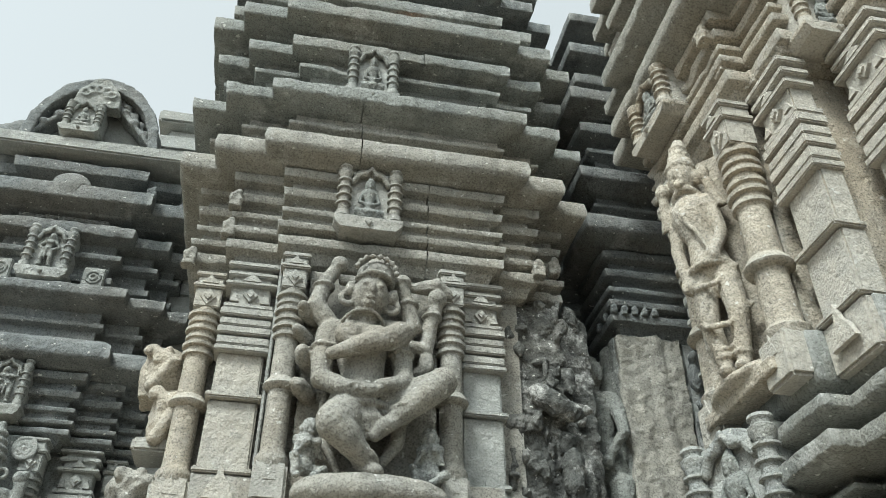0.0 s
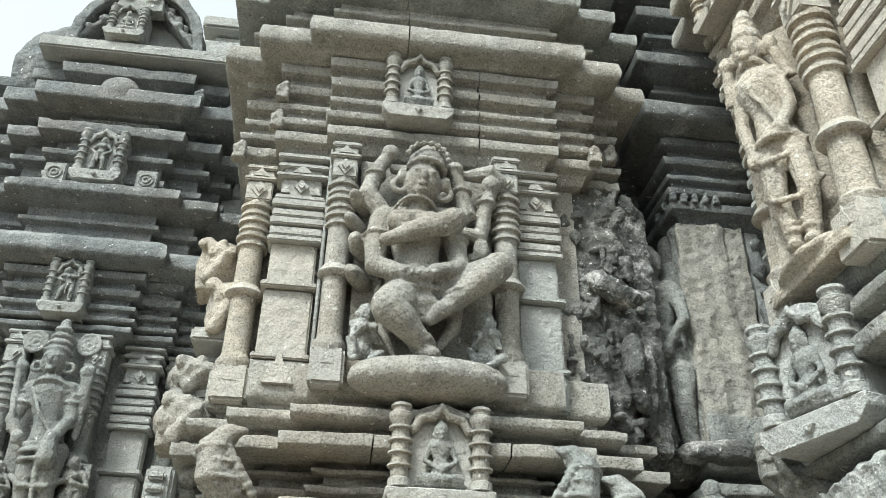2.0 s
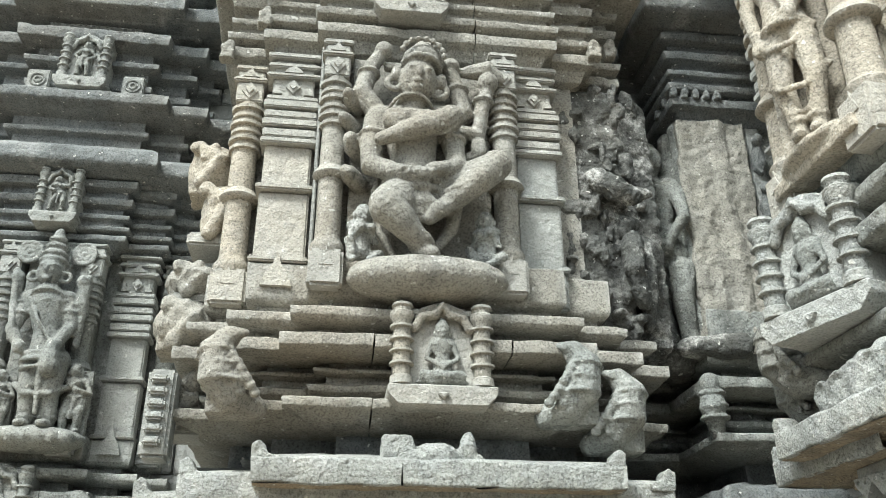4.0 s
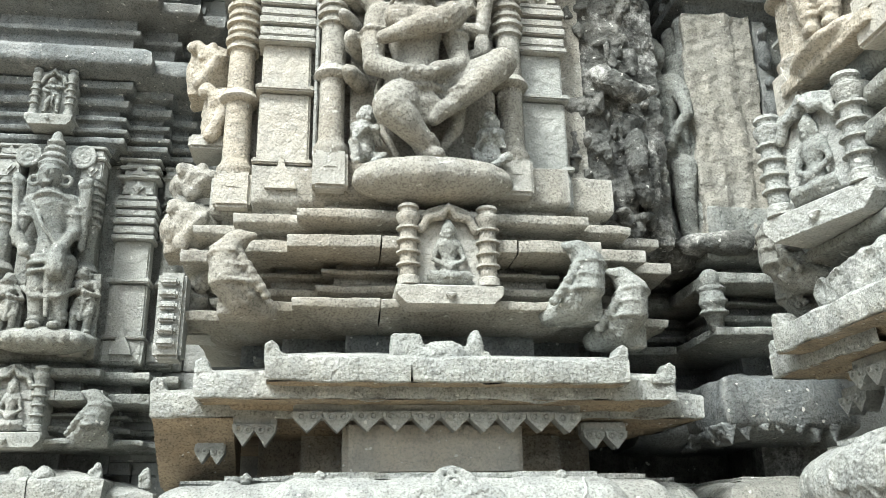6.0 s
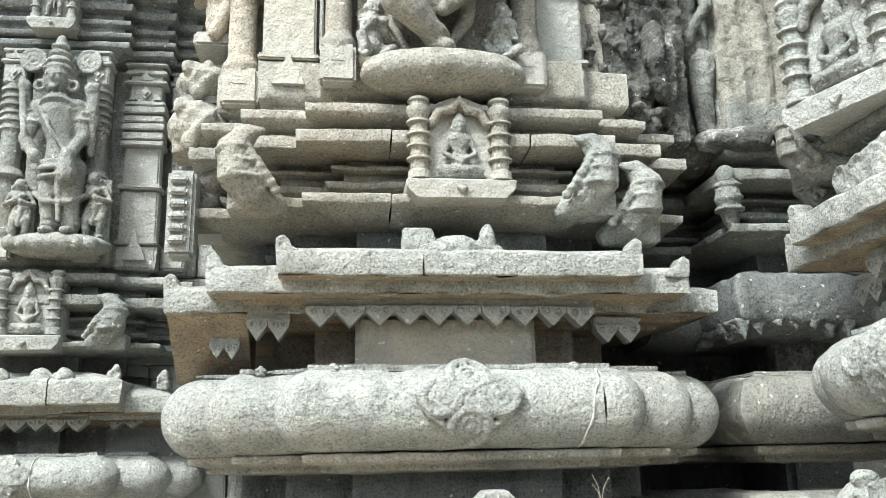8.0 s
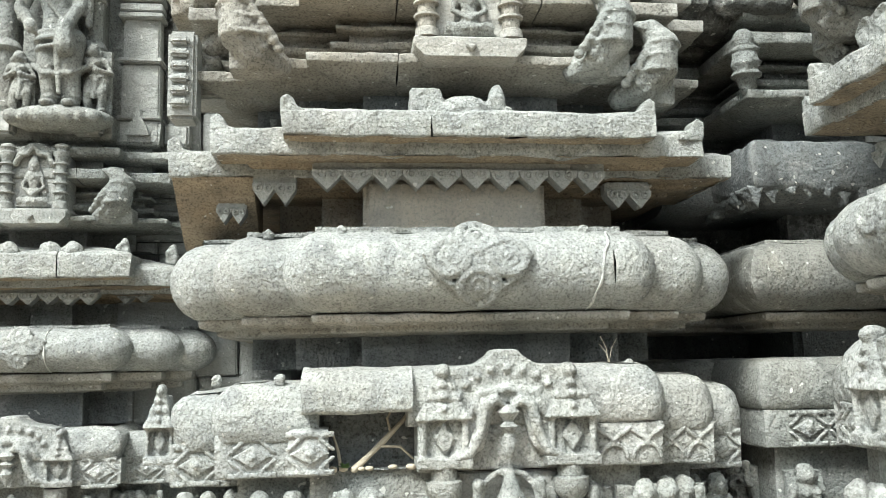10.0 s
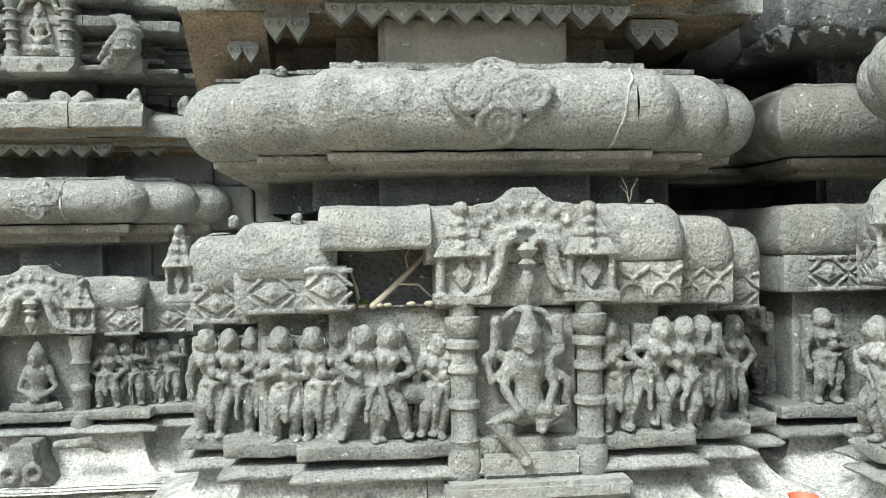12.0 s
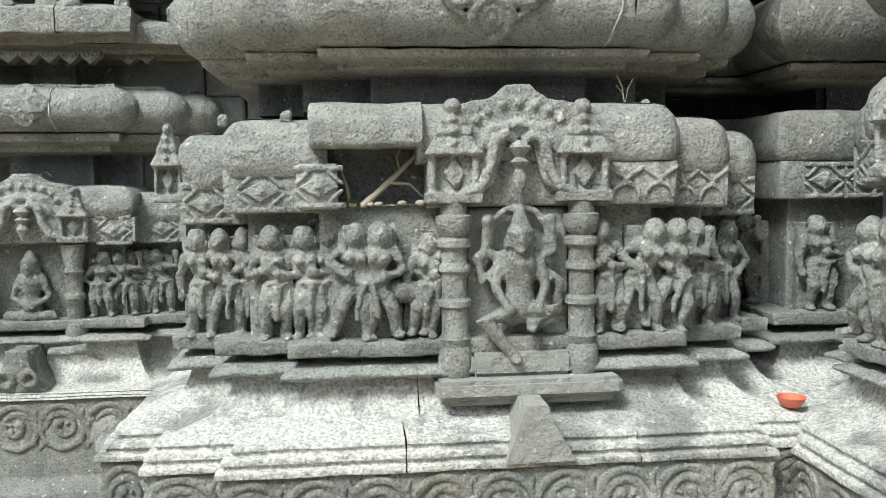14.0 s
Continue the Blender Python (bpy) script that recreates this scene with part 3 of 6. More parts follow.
def round_column(root, x, y, r, zm, mat, base=True):
    z = zm
    col = turned("column", root, [(r * 1.05, z(3.5)), (r * 1.3, z(3.545)), (r * 1.35, z(3.56)), (r * 1.05, z(3.585)), (r, z(3.6)), (r * 0.97, z(3.83)), (r, z(3.845)), (r * 1.35, z(3.855)), (r * 1.5, z(3.868)), (r * 1.15, z(3.9)), (r, z(3.905)), (r * 0.95, z(4.1))], x, y, mat)
    turned("capital", root, [(r * 0.95, z(4.08))] + rings_profile(z(4.09), z(4.33), r, 6, 1.12) + [(r, z(4.34))], x, y, mat, 16)
    w = r * 1.05
    slab("capital_block", root, x - w, x + w, y - w, y + w, z(4.33), z(4.43), mat)
    diamond(root, x, y - w, z(4.38), w * 0.6, (z(4.43) - z(4.33)) * 0.42, mat)
    slab("capital_lip", root, x - w * 1.25, x + w * 1.25, y - w * 1.25, y + w, z(4.43), z(4.452), mat)
    slab("capital_block", root, x - w, x + w, y - w, y + w, z(4.452), z(4.49), mat)
    slab("capital_lip", root, x - w * 1.2, x + w * 1.2, y - w * 1.2, y + w, z(4.49), z(4.515), mat)
    gable(root, x, y - w * 1.3, z(4.45), w * 0.6, 0.05, mat)
    if base:
        slab("column_base", root, x - r * 1.3, x + r * 1.3, y - r * 1.3, y + r, z(3.38), z(3.53), mat, 0.012)
        gable(root, x, y - r * 1.35, z(3.46), r * 0.5, z(3.54) - z(3.46), mat)
    return col


def flat_pilaster(root, x0, x1, yf, zm, mat, capmat):
    """A square pilaster: base, two shaft stones with a ledge between, a striped capital."""
    z, w = zm, x1 - x0
    slab("pilaster_base", root, x0 - 0.008, x1 + 0.008, yf - 0.012, yf + 0.1, z(3.37), z(3.525), mat, 0.01)
    slab("pilaster_lip", root, x0 - 0.015, x1 + 0.015, yf - 0.03, yf + 0.1, z(3.525), z(3.548), mat)
    gable(root, (x0 + x1) / 2, yf - 0.04, z(3.42), w * 0.3, 0.15, mat)
    slab("shaft_stone", root, x0, x1, yf, yf + 0.1, z(3.545), z(3.845), mat, 0.008)
    slab("pilaster_ledge", root, x0 - 0.015, x1 + 0.015, yf - 0.03, yf + 0.1, z(3.845), z(3.87), mat)
    slab("shaft_stone", root, x0 + 0.004, x1 - 0.004, yf + 0.004, yf + 0.1, z(3.868), z(4.07), mat, 0.008)
    for k, (a, b, o) in enumerate(((4.065, 4.09, 0.03), (4.1, 4.14, 0.02), (4.15, 4.185, 0.028), (4.195, 4.23, 0.02), (4.24, 4.275, 0.03), (4.285, 4.31, 0.015), (4.4, 4.42, 0.028), (4.455, 4.478, 0.02), (4.5, 4.525, 0.03))):
        slab("capital_stripe", root, x0 - o * 0.5, x1 + o * 0.5, yf - o, yf + 0.1, z(a), z(b), capmat, 0.005)
    slab("capital_core", root, x0 + 0.012, x1 - 0.012, yf, yf + 0.1, z(4.06), z(4.53), capmat)
    gable(root, (x0 + x1) / 2, yf - 0.03, z(4.42), w * 0.2, 0.05, capmat)
    diamond(root, (x0 + x1) / 2, yf - 0.005, z(4.355), w * 0.16, 0.035, capmat)
    for s in (-1, 1):
        gable(root, (x0 + x1) / 2 + s * w * 0.33, yf - 0.018, z(4.315), w * 0.1, 0.05, capmat)


def horn(root, x, y, z, s, mat):
    """The upswept corner of an eave stone; s: the side it points to."""
    bm = bmesh.new()
    pts = [(-s * 0.09, -0.02), (0.0, -0.02), (s * 0.004, 0.045), (-s * 0.02, 0.06), (-s * 0.04, 0.045), (-s * 0.05, 0.018), (-s * 0.09, 0.006)]
    prism_into(bm, [(x + a, z + c) for a, c in (pts if s > 0 else reversed(pts))], y - 0.03, y + 0.05)
    return part("eave_horn", carved("eave_horn", bm, mat, 0.006, 0.003), root)


def antefix(root, x, y, z, w, h, mat):
    """A worn horn at the corner of an eave."""
    bm = bmesh.new()
    box_into(bm, x - w, x + w, y - w, y + w, z - 0.02, z + h * 0.4, 0.85)
    ball_into(bm, (x + 0.2 * w, y - 0.3 * w, z + h * 0.5), (w * 0.8, w * 0.7, h * 0.34), 10)
    ball_into(bm, (x - 0.5 * w, y - 0.6 * w, z + h * 0.3), (w * 0.6, w * 0.6, h * 0.26), 8)
    ball_into(bm, (x + 0.7 * w, y - 0.5 * w, z + h * 0.15), (w * 0.5, w * 0.7, h * 0.2), 8)
    return part("antefix", carved("antefix", bm, mat, 0.006, 0.006), root)


def teeth(root, x0, x1, y, z, n, h, mat):
    """A hanging row of leaf-shaped teeth under the eave."""
    slab("tooth_band", root, x0, x1, y - 0.004, y + 0.06, z, z + h * 0.75, mat)
    w = (x1 - x0) / n
    bm = bmesh.new()
    prism_into(bm, [(-w * 0.5, h * 0.3), (-w * 0.46, 0), (-w * 0.1, -h * 0.5), (0, -h * 0.62), (w * 0.1, -h * 0.5), (w * 0.46, 0), (w * 0.5, h * 0.3)], -0.016, 0.05)
    for s in (-1, 1):
        ring_into(bm, (s * w * 0.2, -0.016, h * 0.08), w * 0.12, 0.006, 8)
    me = plain_mesh("tooth", bm, mat, 35, 0.0015)
    for k in range(n):
        t = part("tooth", me, root)
        t.location = (x0 + w * (k + 0.5), y, z + random.uniform(-0.004, 0.004))


def mini_shrine(root, x, y, z0, z1, w, mat):
    """A small tower-shaped niche carved in relief."""
    h = z1 - z0
    bm = bmesh.new()
    box_into(bm, x - w * 0.55, x + w * 0.55, y - 0.05, y + 0.08, z0, z0 + h * 0.1)
    for s in (-1, 1):
        tube_into(bm, [(x + s * w * 0.42, y - 0.03, z0 + h * 0.1), (x + s * w * 0.42, y - 0.03, z0 + h * 0.46)], w * 0.08, 8)
    box_into(bm, x - w * 0.42, x + w * 0.42, y - 0.012, y + 0.08, z0 + h * 0.08, z0 + h * 0.5)
    prism_into(bm, [(x, z0 + h * 0.13), (x + w * 0.22, z0 + h * 0.29), (x, z0 + h * 0.44), (x - w * 0.22, z0 + h * 0.29)], y - 0.032, y)
    box_into(bm, x - w * 0.58, x + w * 0.58, y - 0.06, y + 0.08, z0 + h * 0.46, z0 + h * 0.54, 0.85)
    for k, (f, g) in enumerate(((0.46, 0.54), (0.36, 0.66), (0.26, 0.77))):
        box_into(bm, x - w * f, x + w * f, y - 0.05 + 0.008 * k, y + 0.08, z0 + h * g, z0 + h * (g + 0.09), 0.8)
        ball_into(bm, (x, y - 0.045 + 0.008 * k, z0 + h * (g + 0.03)), (w * 0.1, 0.02, h * 0.04), 8)
    ball_into(bm, (x, y, z0 + h * 0.92), (w * 0.18, 0.05, h * 0.09), 10)
    return part("mini_shrine", carved("mini_shrine", bm, mat, 0.006, 0.003), root)


def crest(root, x, y, z0, z1, w, mat):
    """The horseshoe gable with beaded rim and a hanging lamp."""
    h = z1 - z0
    bm = bmesh.new()
    half = [(0.5, 0.02), (0.62, 0.0), (0.6, 0.3), (0.72, 0.6), (0.68, 0.82), (0.46, 0.86), (0.3, 0.88), (0.2, 0.93), (0.12, 1.0)]
    inner = [(0.0, 0.55), (0.14, 0.5), (0.2, 0.34), (0.26, 0.16)]
    ring = [(x + w * a, z0 + h * b) for a, b in half] + [(x - w * a, z0 + h * b) for a, b in reversed(half)]
    ring += [(x - w * a, z0 + h * b) for a, b in reversed(inner)] + [(x + w * a, z0 + h * b) for a, b in inner[1:]]
    prism_into(bm, ring, y - 0.04, y + 0.08)
    for s in (-1, 1):
        tube_into(bm, [(x + s * w * 0.04, y - 0.05, z0 + h * 0.5), (x + s * w * 0.13, y - 0.06, z0 + h * 0.57), (x + s * w * 0.25, y - 0.06, z0 + h * 0.52), (x + s * w * 0.3, y - 0.06, z0 + h * 0.3), (x + s * w * 0.42, y - 0.06, z0 + h * 0.12), (x + s * w * 0.62, y - 0.055, z0 + h * 0.06)], [0.012, 0.018, 0.02, 0.018, 0.018, 0.014])
        tube_into(bm, [(x, y - 0.045, z0 + h * 0.66), (x + s * w * 0.3, y - 0.045, z0 + h * 0.62), (x + s * w * 0.42, y - 0.045, z0 + h * 0.42)], 0.014)
    for k in range(9):
        a = radians(20 + 140 * k / 8)
        ball_into(bm, (x + w * 0.56 * math.cos(a), y - 0.045, z0 + h * (0.5 + 0.33 * math.sin(a))), 0.012, 8)
    part("horseshoe_gable", carved("horseshoe_gable", bm, mat, 0.006, 0.003), root)
    slab("gable_back", root, x - w * 0.5, x + w * 0.5, y + 0.0, y + 0.06, z0, z0 + h * 0.58, TAN)
    bm = bmesh.new()
    lathe_into(bm, [(0.004, z0 + h * 0.04), (0.014, z0 + h * 0.1), (0.026, z0 + h * 0.2), (0.014, z0 + h * 0.28), (0.03, z0 + h * 0.34), (0.014, z0 + h * 0.38), (0.036, z0 + h * 0.46), (0.02, z0 + h * 0.52)], x, y - 0.05, 14)
    part("hanging_lamp_relief", plain_mesh("hanging_lamp_relief", bm, mat), root, "carved stone lamp hanging in the gable")


def medallion(root, x, z, r, big, mat, out=-0.13):
    """Four curled rings on the torus."""
    bm = bmesh.new()

    def on(px, pz):
        dz = pz - z
        return (px, out + 0.0 + max(0.0, 0.135 - math.sqrt(max(0.0, 0.135 ** 2 - dz * dz))), pz)
    spots = ((-0.6 * r, 0.16 * r), (0.6 * r, 0.16 * r), (0, -0.42 * r), (0, 0.6 * r))
    for dx, dz in spots:
        for q, t in ((0.38, 0.017), (0.2, 0.012)):
            n = 18
            pts = [on(x + dx + r * q * math.cos(2 * math.pi * k / n), z + dz + r * q * 0.85 * math.sin(2 * math.pi * k / n)) for k in range(n + 1)]
            tube_into(bm, pts, t * big, 6)
        ball_into(bm, on(x + dx, z + dz), (0.02 * big, 0.014, 0.02 * big), 8)
    ball_into(bm, on(x, z + 0.06 * r), (0.2 * r, 0.012, 0.2 * r), 14)
    for s in (-1, 1):
        tube_into(bm, [on(x + s * r * 0.9, z + 0.01), on(x + s * r * 1.08, z + 0.035)], 0.012 * big, 6)
        tube_into(bm, [on(x + s * r * 0.85, z - 0.03), on(x + s * r * 0.55, z - r * 0.38), on(x + s * r * 0.3, z - r * 0.6)], 0.011 * big, 6)
    return part("medallion", carved("medallion", bm, mat, 0.005, 0.002), root, "carved medallion of four curled rings")


def scroll_mesh(w, h):
    """One turn of the vine scroll on the plinth."""
    bm = bmesh.new()
    ring_into(bm, (0, 0, 0), h * 0.43, 0.018, 22)
    pts = [(math.cos(a) * h * (0.32 - a * 0.03), 0, math.sin(a) * h * (0.32 - a * 0.03)) for a in (k * 0.5 for k in range(15))]
    tube_into(bm, pts, [0.015] * 12 + [0.017, 0.02, 0.022], 6)
    for k in range(5):
        a = k * 1.256
        ball_into(bm, (math.cos(a) * h * 0.11, -0.004, math.sin(a) * h * 0.11), (h * 0.05, 0.012, h * 0.05), 8)
    for s in (-1, 1):
        tube_into(bm, [(s * w * 0.5, 0, h * 0.42), (s * w * 0.42, 0, h * 0.2), (s * w * 0.5, 0, -h * 0.05)], 0.01, 6)
        tube_into(bm, [(s * w * 0.5, 0, -h * 0.45), (s * w * 0.4, 0, -h * 0.3)], 0.012, 6)
    return carved("vine_scroll", bm, GREY, 0.006, 0.003)


SCROLL = scroll_mesh(0.19, 0.21)


def scrolls(root, x0, x1, y, z):
    n = max(1, round((x1 - x0) / 0.19))
    for k in range(n):
        o = part("vine_scroll", SCROLL, root)
        w = (x1 - x0) / n
        o.location = (x0 + w * (k + 0.5), y, z)
        o.scale = ((1 if k % 2 else -1) * w / 0.19, 1, 1)


def lozenge_mesh():
    bm = bmesh.new()
    prism_into(bm, [(-0.06, 0), (0, -0.035), (0.06, 0), (0, 0.035)], -0.01, 0.01)
    ball_into(bm, (0, -0.01, 0), (0.016, 0.012, 0.016), 8)
    for s in (-1, 1):
        for q in (-1, 1):
            tube_into(bm, [(s * 0.07, -0.002, q * 0.012), (s * 0.03, -0.002, q * 0.045)], 0.008, 6)
    for q in (-1, 1):
        box_into(bm, -0.075, 0.075, -0.008, 0.01, q * 0.058 - 0.008, q * 0.058 + 0.008)
    return carved("lozenge", bm, PALE, 0.005, 0.002)


LOZENGE = lozenge_mesh()


def arc_mesh():
    bm = bmesh.new()
    ring_into(bm, (0, 0, -0.045), 0.045, 0.008, 12, None, (0, math.pi))
    tube_into(bm, [(-0.055, 0, 0.05), (0, 0, 0.012), (0.055, 0, 0.05)], 0.009, 6)
    return carved("scallop", bm, PALE, 0.005, 0.002)


SCALLOP = arc_mesh()


def row(root, name, me, x0, x1, y, z, pitch):
    n = max(1, round((x1 - x0) / pitch))
    for k in range(n):
        o = part(name, me, root)
        o.location = (x0 + (x1 - x0) * (k + 0.5) / n, y, z)
        o.scale = ((x1 - x0) / n / pitch, 1, 1)


def makara(root, x, y, z, s, size, mat):
    """A scaly curled bracket rising to a beaked head."""
    bm = bmesh.new()
    k = size
    tube_into(bm, [(x + s * 0.1 * k, y + 0.02, z), (x + s * 0.03 * k, y - 0.02, z + 0.03 * k), (x - s * 0.03 * k, y - 0.05, z + 0.1 * k), (x - s * 0.04 * k, y - 0.05, z + 0.19 * k), (x + s * 0.0 * k, y - 0.05, z + 0.235 * k)], [0.045 * k, 0.066 * k, 0.07 * k, 0.06 * k, 0.042 * k])
    for q in range(3):
        c = Vector((x - s * (0.0 + 0.018 * q) * k, y - 0.045, z + (0.055 + 0.055 * q) * k))
        ring_into(bm, c, (0.076 - 0.004 * q) * k, 0.008 * k, 12, Matrix.Rotation(radians(75), 3, "X") @ Matrix.Rotation(radians(20 * s), 3, "Y"))
    for q in range(14):
        t, u = (q % 7) / 6, q // 7
        ball_into(bm, (x + s * (0.055 - 0.1 * t + 0.05 * u) * k, y - 0.075 - 0.02 * math.sin(t * 3.1) * k, z + (0.03 + 0.15 * t) * k), (0.02 * k, 0.016 * k, 0.018 * k), 8)
    box_into(bm, x - 0.06 * k, x + 0.09 * k, y - 0.03, y + 0.08, z - 0.03, z + 0.05 * k)
    ball_into(bm, (x - s * 0.01 * k, y - 0.09 * k, z + 0.2 * k), (0.018 * k, 0.014 * k, 0.018 * k), 8)
    tube_into(bm, [(x + s * 0.02 * k, y - 0.06, z + 0.24 * k), (x + s * 0.055 * k, y - 0.06, z + 0.25 * k)], [0.03 * k, 0.012 * k], 8)
    return part("makara_bracket", carved("makara_bracket", bm, mat, 0.006, 0.003), root, "curled beast-headed stone bracket")


# ---- statues ----
def figure_into(bm, torso, head, crown, arms, legs, k, flat=0.8):
    """Torso, head and limbs as overlapping lumps; k scales the girth."""
    tube_into(bm, torso, [0.086 * k, 0.066 * k, 0.098 * k][:len(torso)], 14, flat)
    top = Vector(torso[-1])
    tube_into(bm, [top + Vector((-0.075 * k, 0.01, 0.03 * k)), top + Vector((0.075 * k, 0.01, 0.03 * k))], 0.045 * k, 10)
    a, b = Vector(torso[-1]), Vector(head)
    tube_into(bm, [a, a.lerp(b, 0.7)], [0.05 * k, 0.034 * k], 10)
    ball_into(bm, head, (0.064 * k, 0.068 * k, 0.082 * k), 14)
    ball_into(bm, b + Vector((0, -0.064 * k, -0.012 * k)), (0.011 * k, 0.014 * k, 0.024 * k), 8)
    ball_into(bm, b + Vector((0, -0.052 * k, -0.055 * k)), (0.024 * k, 0.018 * k, 0.016 * k), 8)
    if crown:
        tube_into(bm, [b + Vector((0, 0, 0.04 * k)), crown], [0.064 * k, 0.03 * k], 10)
        ring_into(bm, b + Vector((0, 0, 0.035 * k)), 0.062 * k, 0.011 * k, 12, Matrix.Rotation(radians(90), 3, "X"))
    for s in (-1, 1):
        ball_into(bm, b + Vector((s * 0.068 * k, 0, -0.02 * k)), (0.016 * k, 0.02 * k, 0.035 * k), 8)
    for limb in arms:
        tube_into(bm, limb, [0.034 * k] + [0.028 * k] * (len(limb) - 2) + [0.022 * k], 8)
        e = Vector(limb[-1])
        ball_into(bm, e, (0.034 * k, 0.03 * k, 0.034 * k), 8)
    for limb in legs:
        tube_into(bm, limb, [0.06 * k] + [0.044 * k] * (len(limb) - 2) + [0.028 * k], 10)
        e = Vector(limb[-1])
        ball_into(bm, e + Vector((0, -0.02 * k, -0.01 * k)), (0.03 * k, 0.05 * k, 0.022 * k), 8)


def seated(bm, k=1.0):
    """A cross-legged figure one unit high."""
    figure_into(bm, [(0, 0.0, 0.2), (0, 0, 0.4), (0, 0, 0.58)], (0, -0.03, 0.8), (0, 0, 0.98), [[(-0.16, 0, 0.6), (-0.24, -0.03, 0.38), (-0.02, -0.13, 0.24)], [(0.16, 0, 0.6), (0.24, -0.03, 0.38), (0.02, -0.13, 0.24)]], [], 1.7 * k)
    for s in (-1, 1):
        tube_into(bm, [(s * 0.1, 0.0, 0.14), (s * 0.33, -0.06, 0.12), (-s * 0.08, -0.14, 0.1)], [0.09, 0.085, 0.06], 8)
    ball_into(bm, (0, 0.0, 0.03), (0.42, 0.14, 0.06), 12)


def frieze_figure(bm, sway, arms, stride):
    """A stocky relief figure one unit high before a rough back stone: round head with a hair knot, broad hips, heavy limbs."""
    hip, chest, head = Vector((sway, -0.05, 0.47)), Vector((-sway * 0.5, -0.06, 0.7)), Vector((-sway * 0.9, -0.09, 0.87))
    tube_into(bm, [hip, hip.lerp(chest, 0.5), chest], [0.13, 0.088, 0.125], 14, 0.8)
    tube_into(bm, [chest + Vector((-0.13, 0.01, 0.035)), chest + Vector((0.13, 0.01, 0.035))], 0.058, 10)
    tube_into(bm, [chest, head], [0.07, 0.055], 10)
    ball_into(bm, head, (0.092, 0.09, 0.1), 14)
    ball_into(bm, head + Vector((0.0, 0.03, 0.035)), (0.1, 0.085, 0.085), 12)
    ball_into(bm, head + Vector((0, -0.088, -0.01)), (0.016, 0.02, 0.028), 8)
    for q in (-1, 1):
        ball_into(bm, head + Vector((q * 0.095, 0.01, -0.03)), (0.028, 0.03, 0.045), 8)
        ball_into(bm, chest + Vector((q * 0.055, -0.08, -0.01)), (0.052, 0.045, 0.05), 10)
    ends = {
        "folded": ([(-0.22, -0.07, 0.56), (-0.03, -0.16, 0.64)], [(0.22, -0.07, 0.56), (0.03, -0.17, 0.58)]),
        "hips": ([(-0.27, -0.05, 0.58), (-0.12, -0.1, 0.48)], [(0.27, -0.05, 0.58), (0.12, -0.1, 0.48)]),
        "dance": ([(-0.26, -0.07, 0.64), (-0.08, -0.16, 0.54)], [(0.28, -0.06, 0.72), (0.25, -0.08, 0.93)]),
        "raised": ([(-0.28, -0.06, 0.7), (-0.24, -0.08, 0.93)], [(0.24, -0.07, 0.57), (0.06, -0.15, 0.52)]),
        "down": ([(-0.22, -0.05, 0.56), (-0.2, -0.1, 0.38)], [(0.22, -0.05, 0.56), (0.05, -0.15, 0.6)]),
    }[arms]
    for q, end in zip((-1, 1), ends):
        tube_into(bm, [chest + Vector((q * 0.14, 0, 0.03)), *end], [0.055, 0.05, 0.04], 10)
        ball_into(bm, end[-1], 0.05, 8)
    for q in (-1, 1):
        knee = (sway * 0.4 + q * (0.095 + stride), -0.11, 0.26)
        foot = (q * (0.085 + stride * 1.5), -0.05, 0.04)
        tube_into(bm, [hip + Vector((q * 0.075, 0, -0.02)), knee, foot], [0.088, 0.068, 0.05], 10)
        ball_into(bm, (foot[0] + q * 0.02, -0.1, 0.03), (0.055, 0.075, 0.03), 8)
    ring_into(bm, (sway, -0.04, 0.5), 0.125, 0.02, 16, Matrix.Rotation(radians(90), 3, "X"))
    tube_into(bm, [(sway, -0.16, 0.47), (sway * 0.5, -0.15, 0.2)], [0.035, 0.03], 6)
    box_into(bm, -0.2, 0.2, 0.0, 0.09, 0.0, 0.9)


VARIANTS = []
for arms, sway, stride in (("folded", 0.03, 0.0), ("hips", -0.03, 0.02), ("dance", 0.06, 0.05), ("raised", -0.05, 0.03), ("down", 0.03, 0.0), ("dance", -0.06, 0.06)):
    fm = bmesh.new()
    frieze_figure(fm, sway, arms, stride)
    VARIANTS.append(carved("frieze_figure", fm, GREY, 0.015, 0.014, 10))
fm = bmesh.new()
seated(fm)
SEATED = carved("seated_figure", fm, GREY, 0.02, 0.01, 9)


def set_figure(m, x, y, z, h, which, name="frieze_figure", label="small worn grey stone figure standing in the frieze", group="frieze figures", lean=0.0, wide=1.0):
    ob = new(name, VARIANTS[which] if isinstance(which, int) else which)
    ob.matrix_world = m @ pose(x, y, z, 0, lean, 0) @ Matrix.Diagonal((h * wide, h, h, 1))
    return tagged(ob, label, "statue", group)


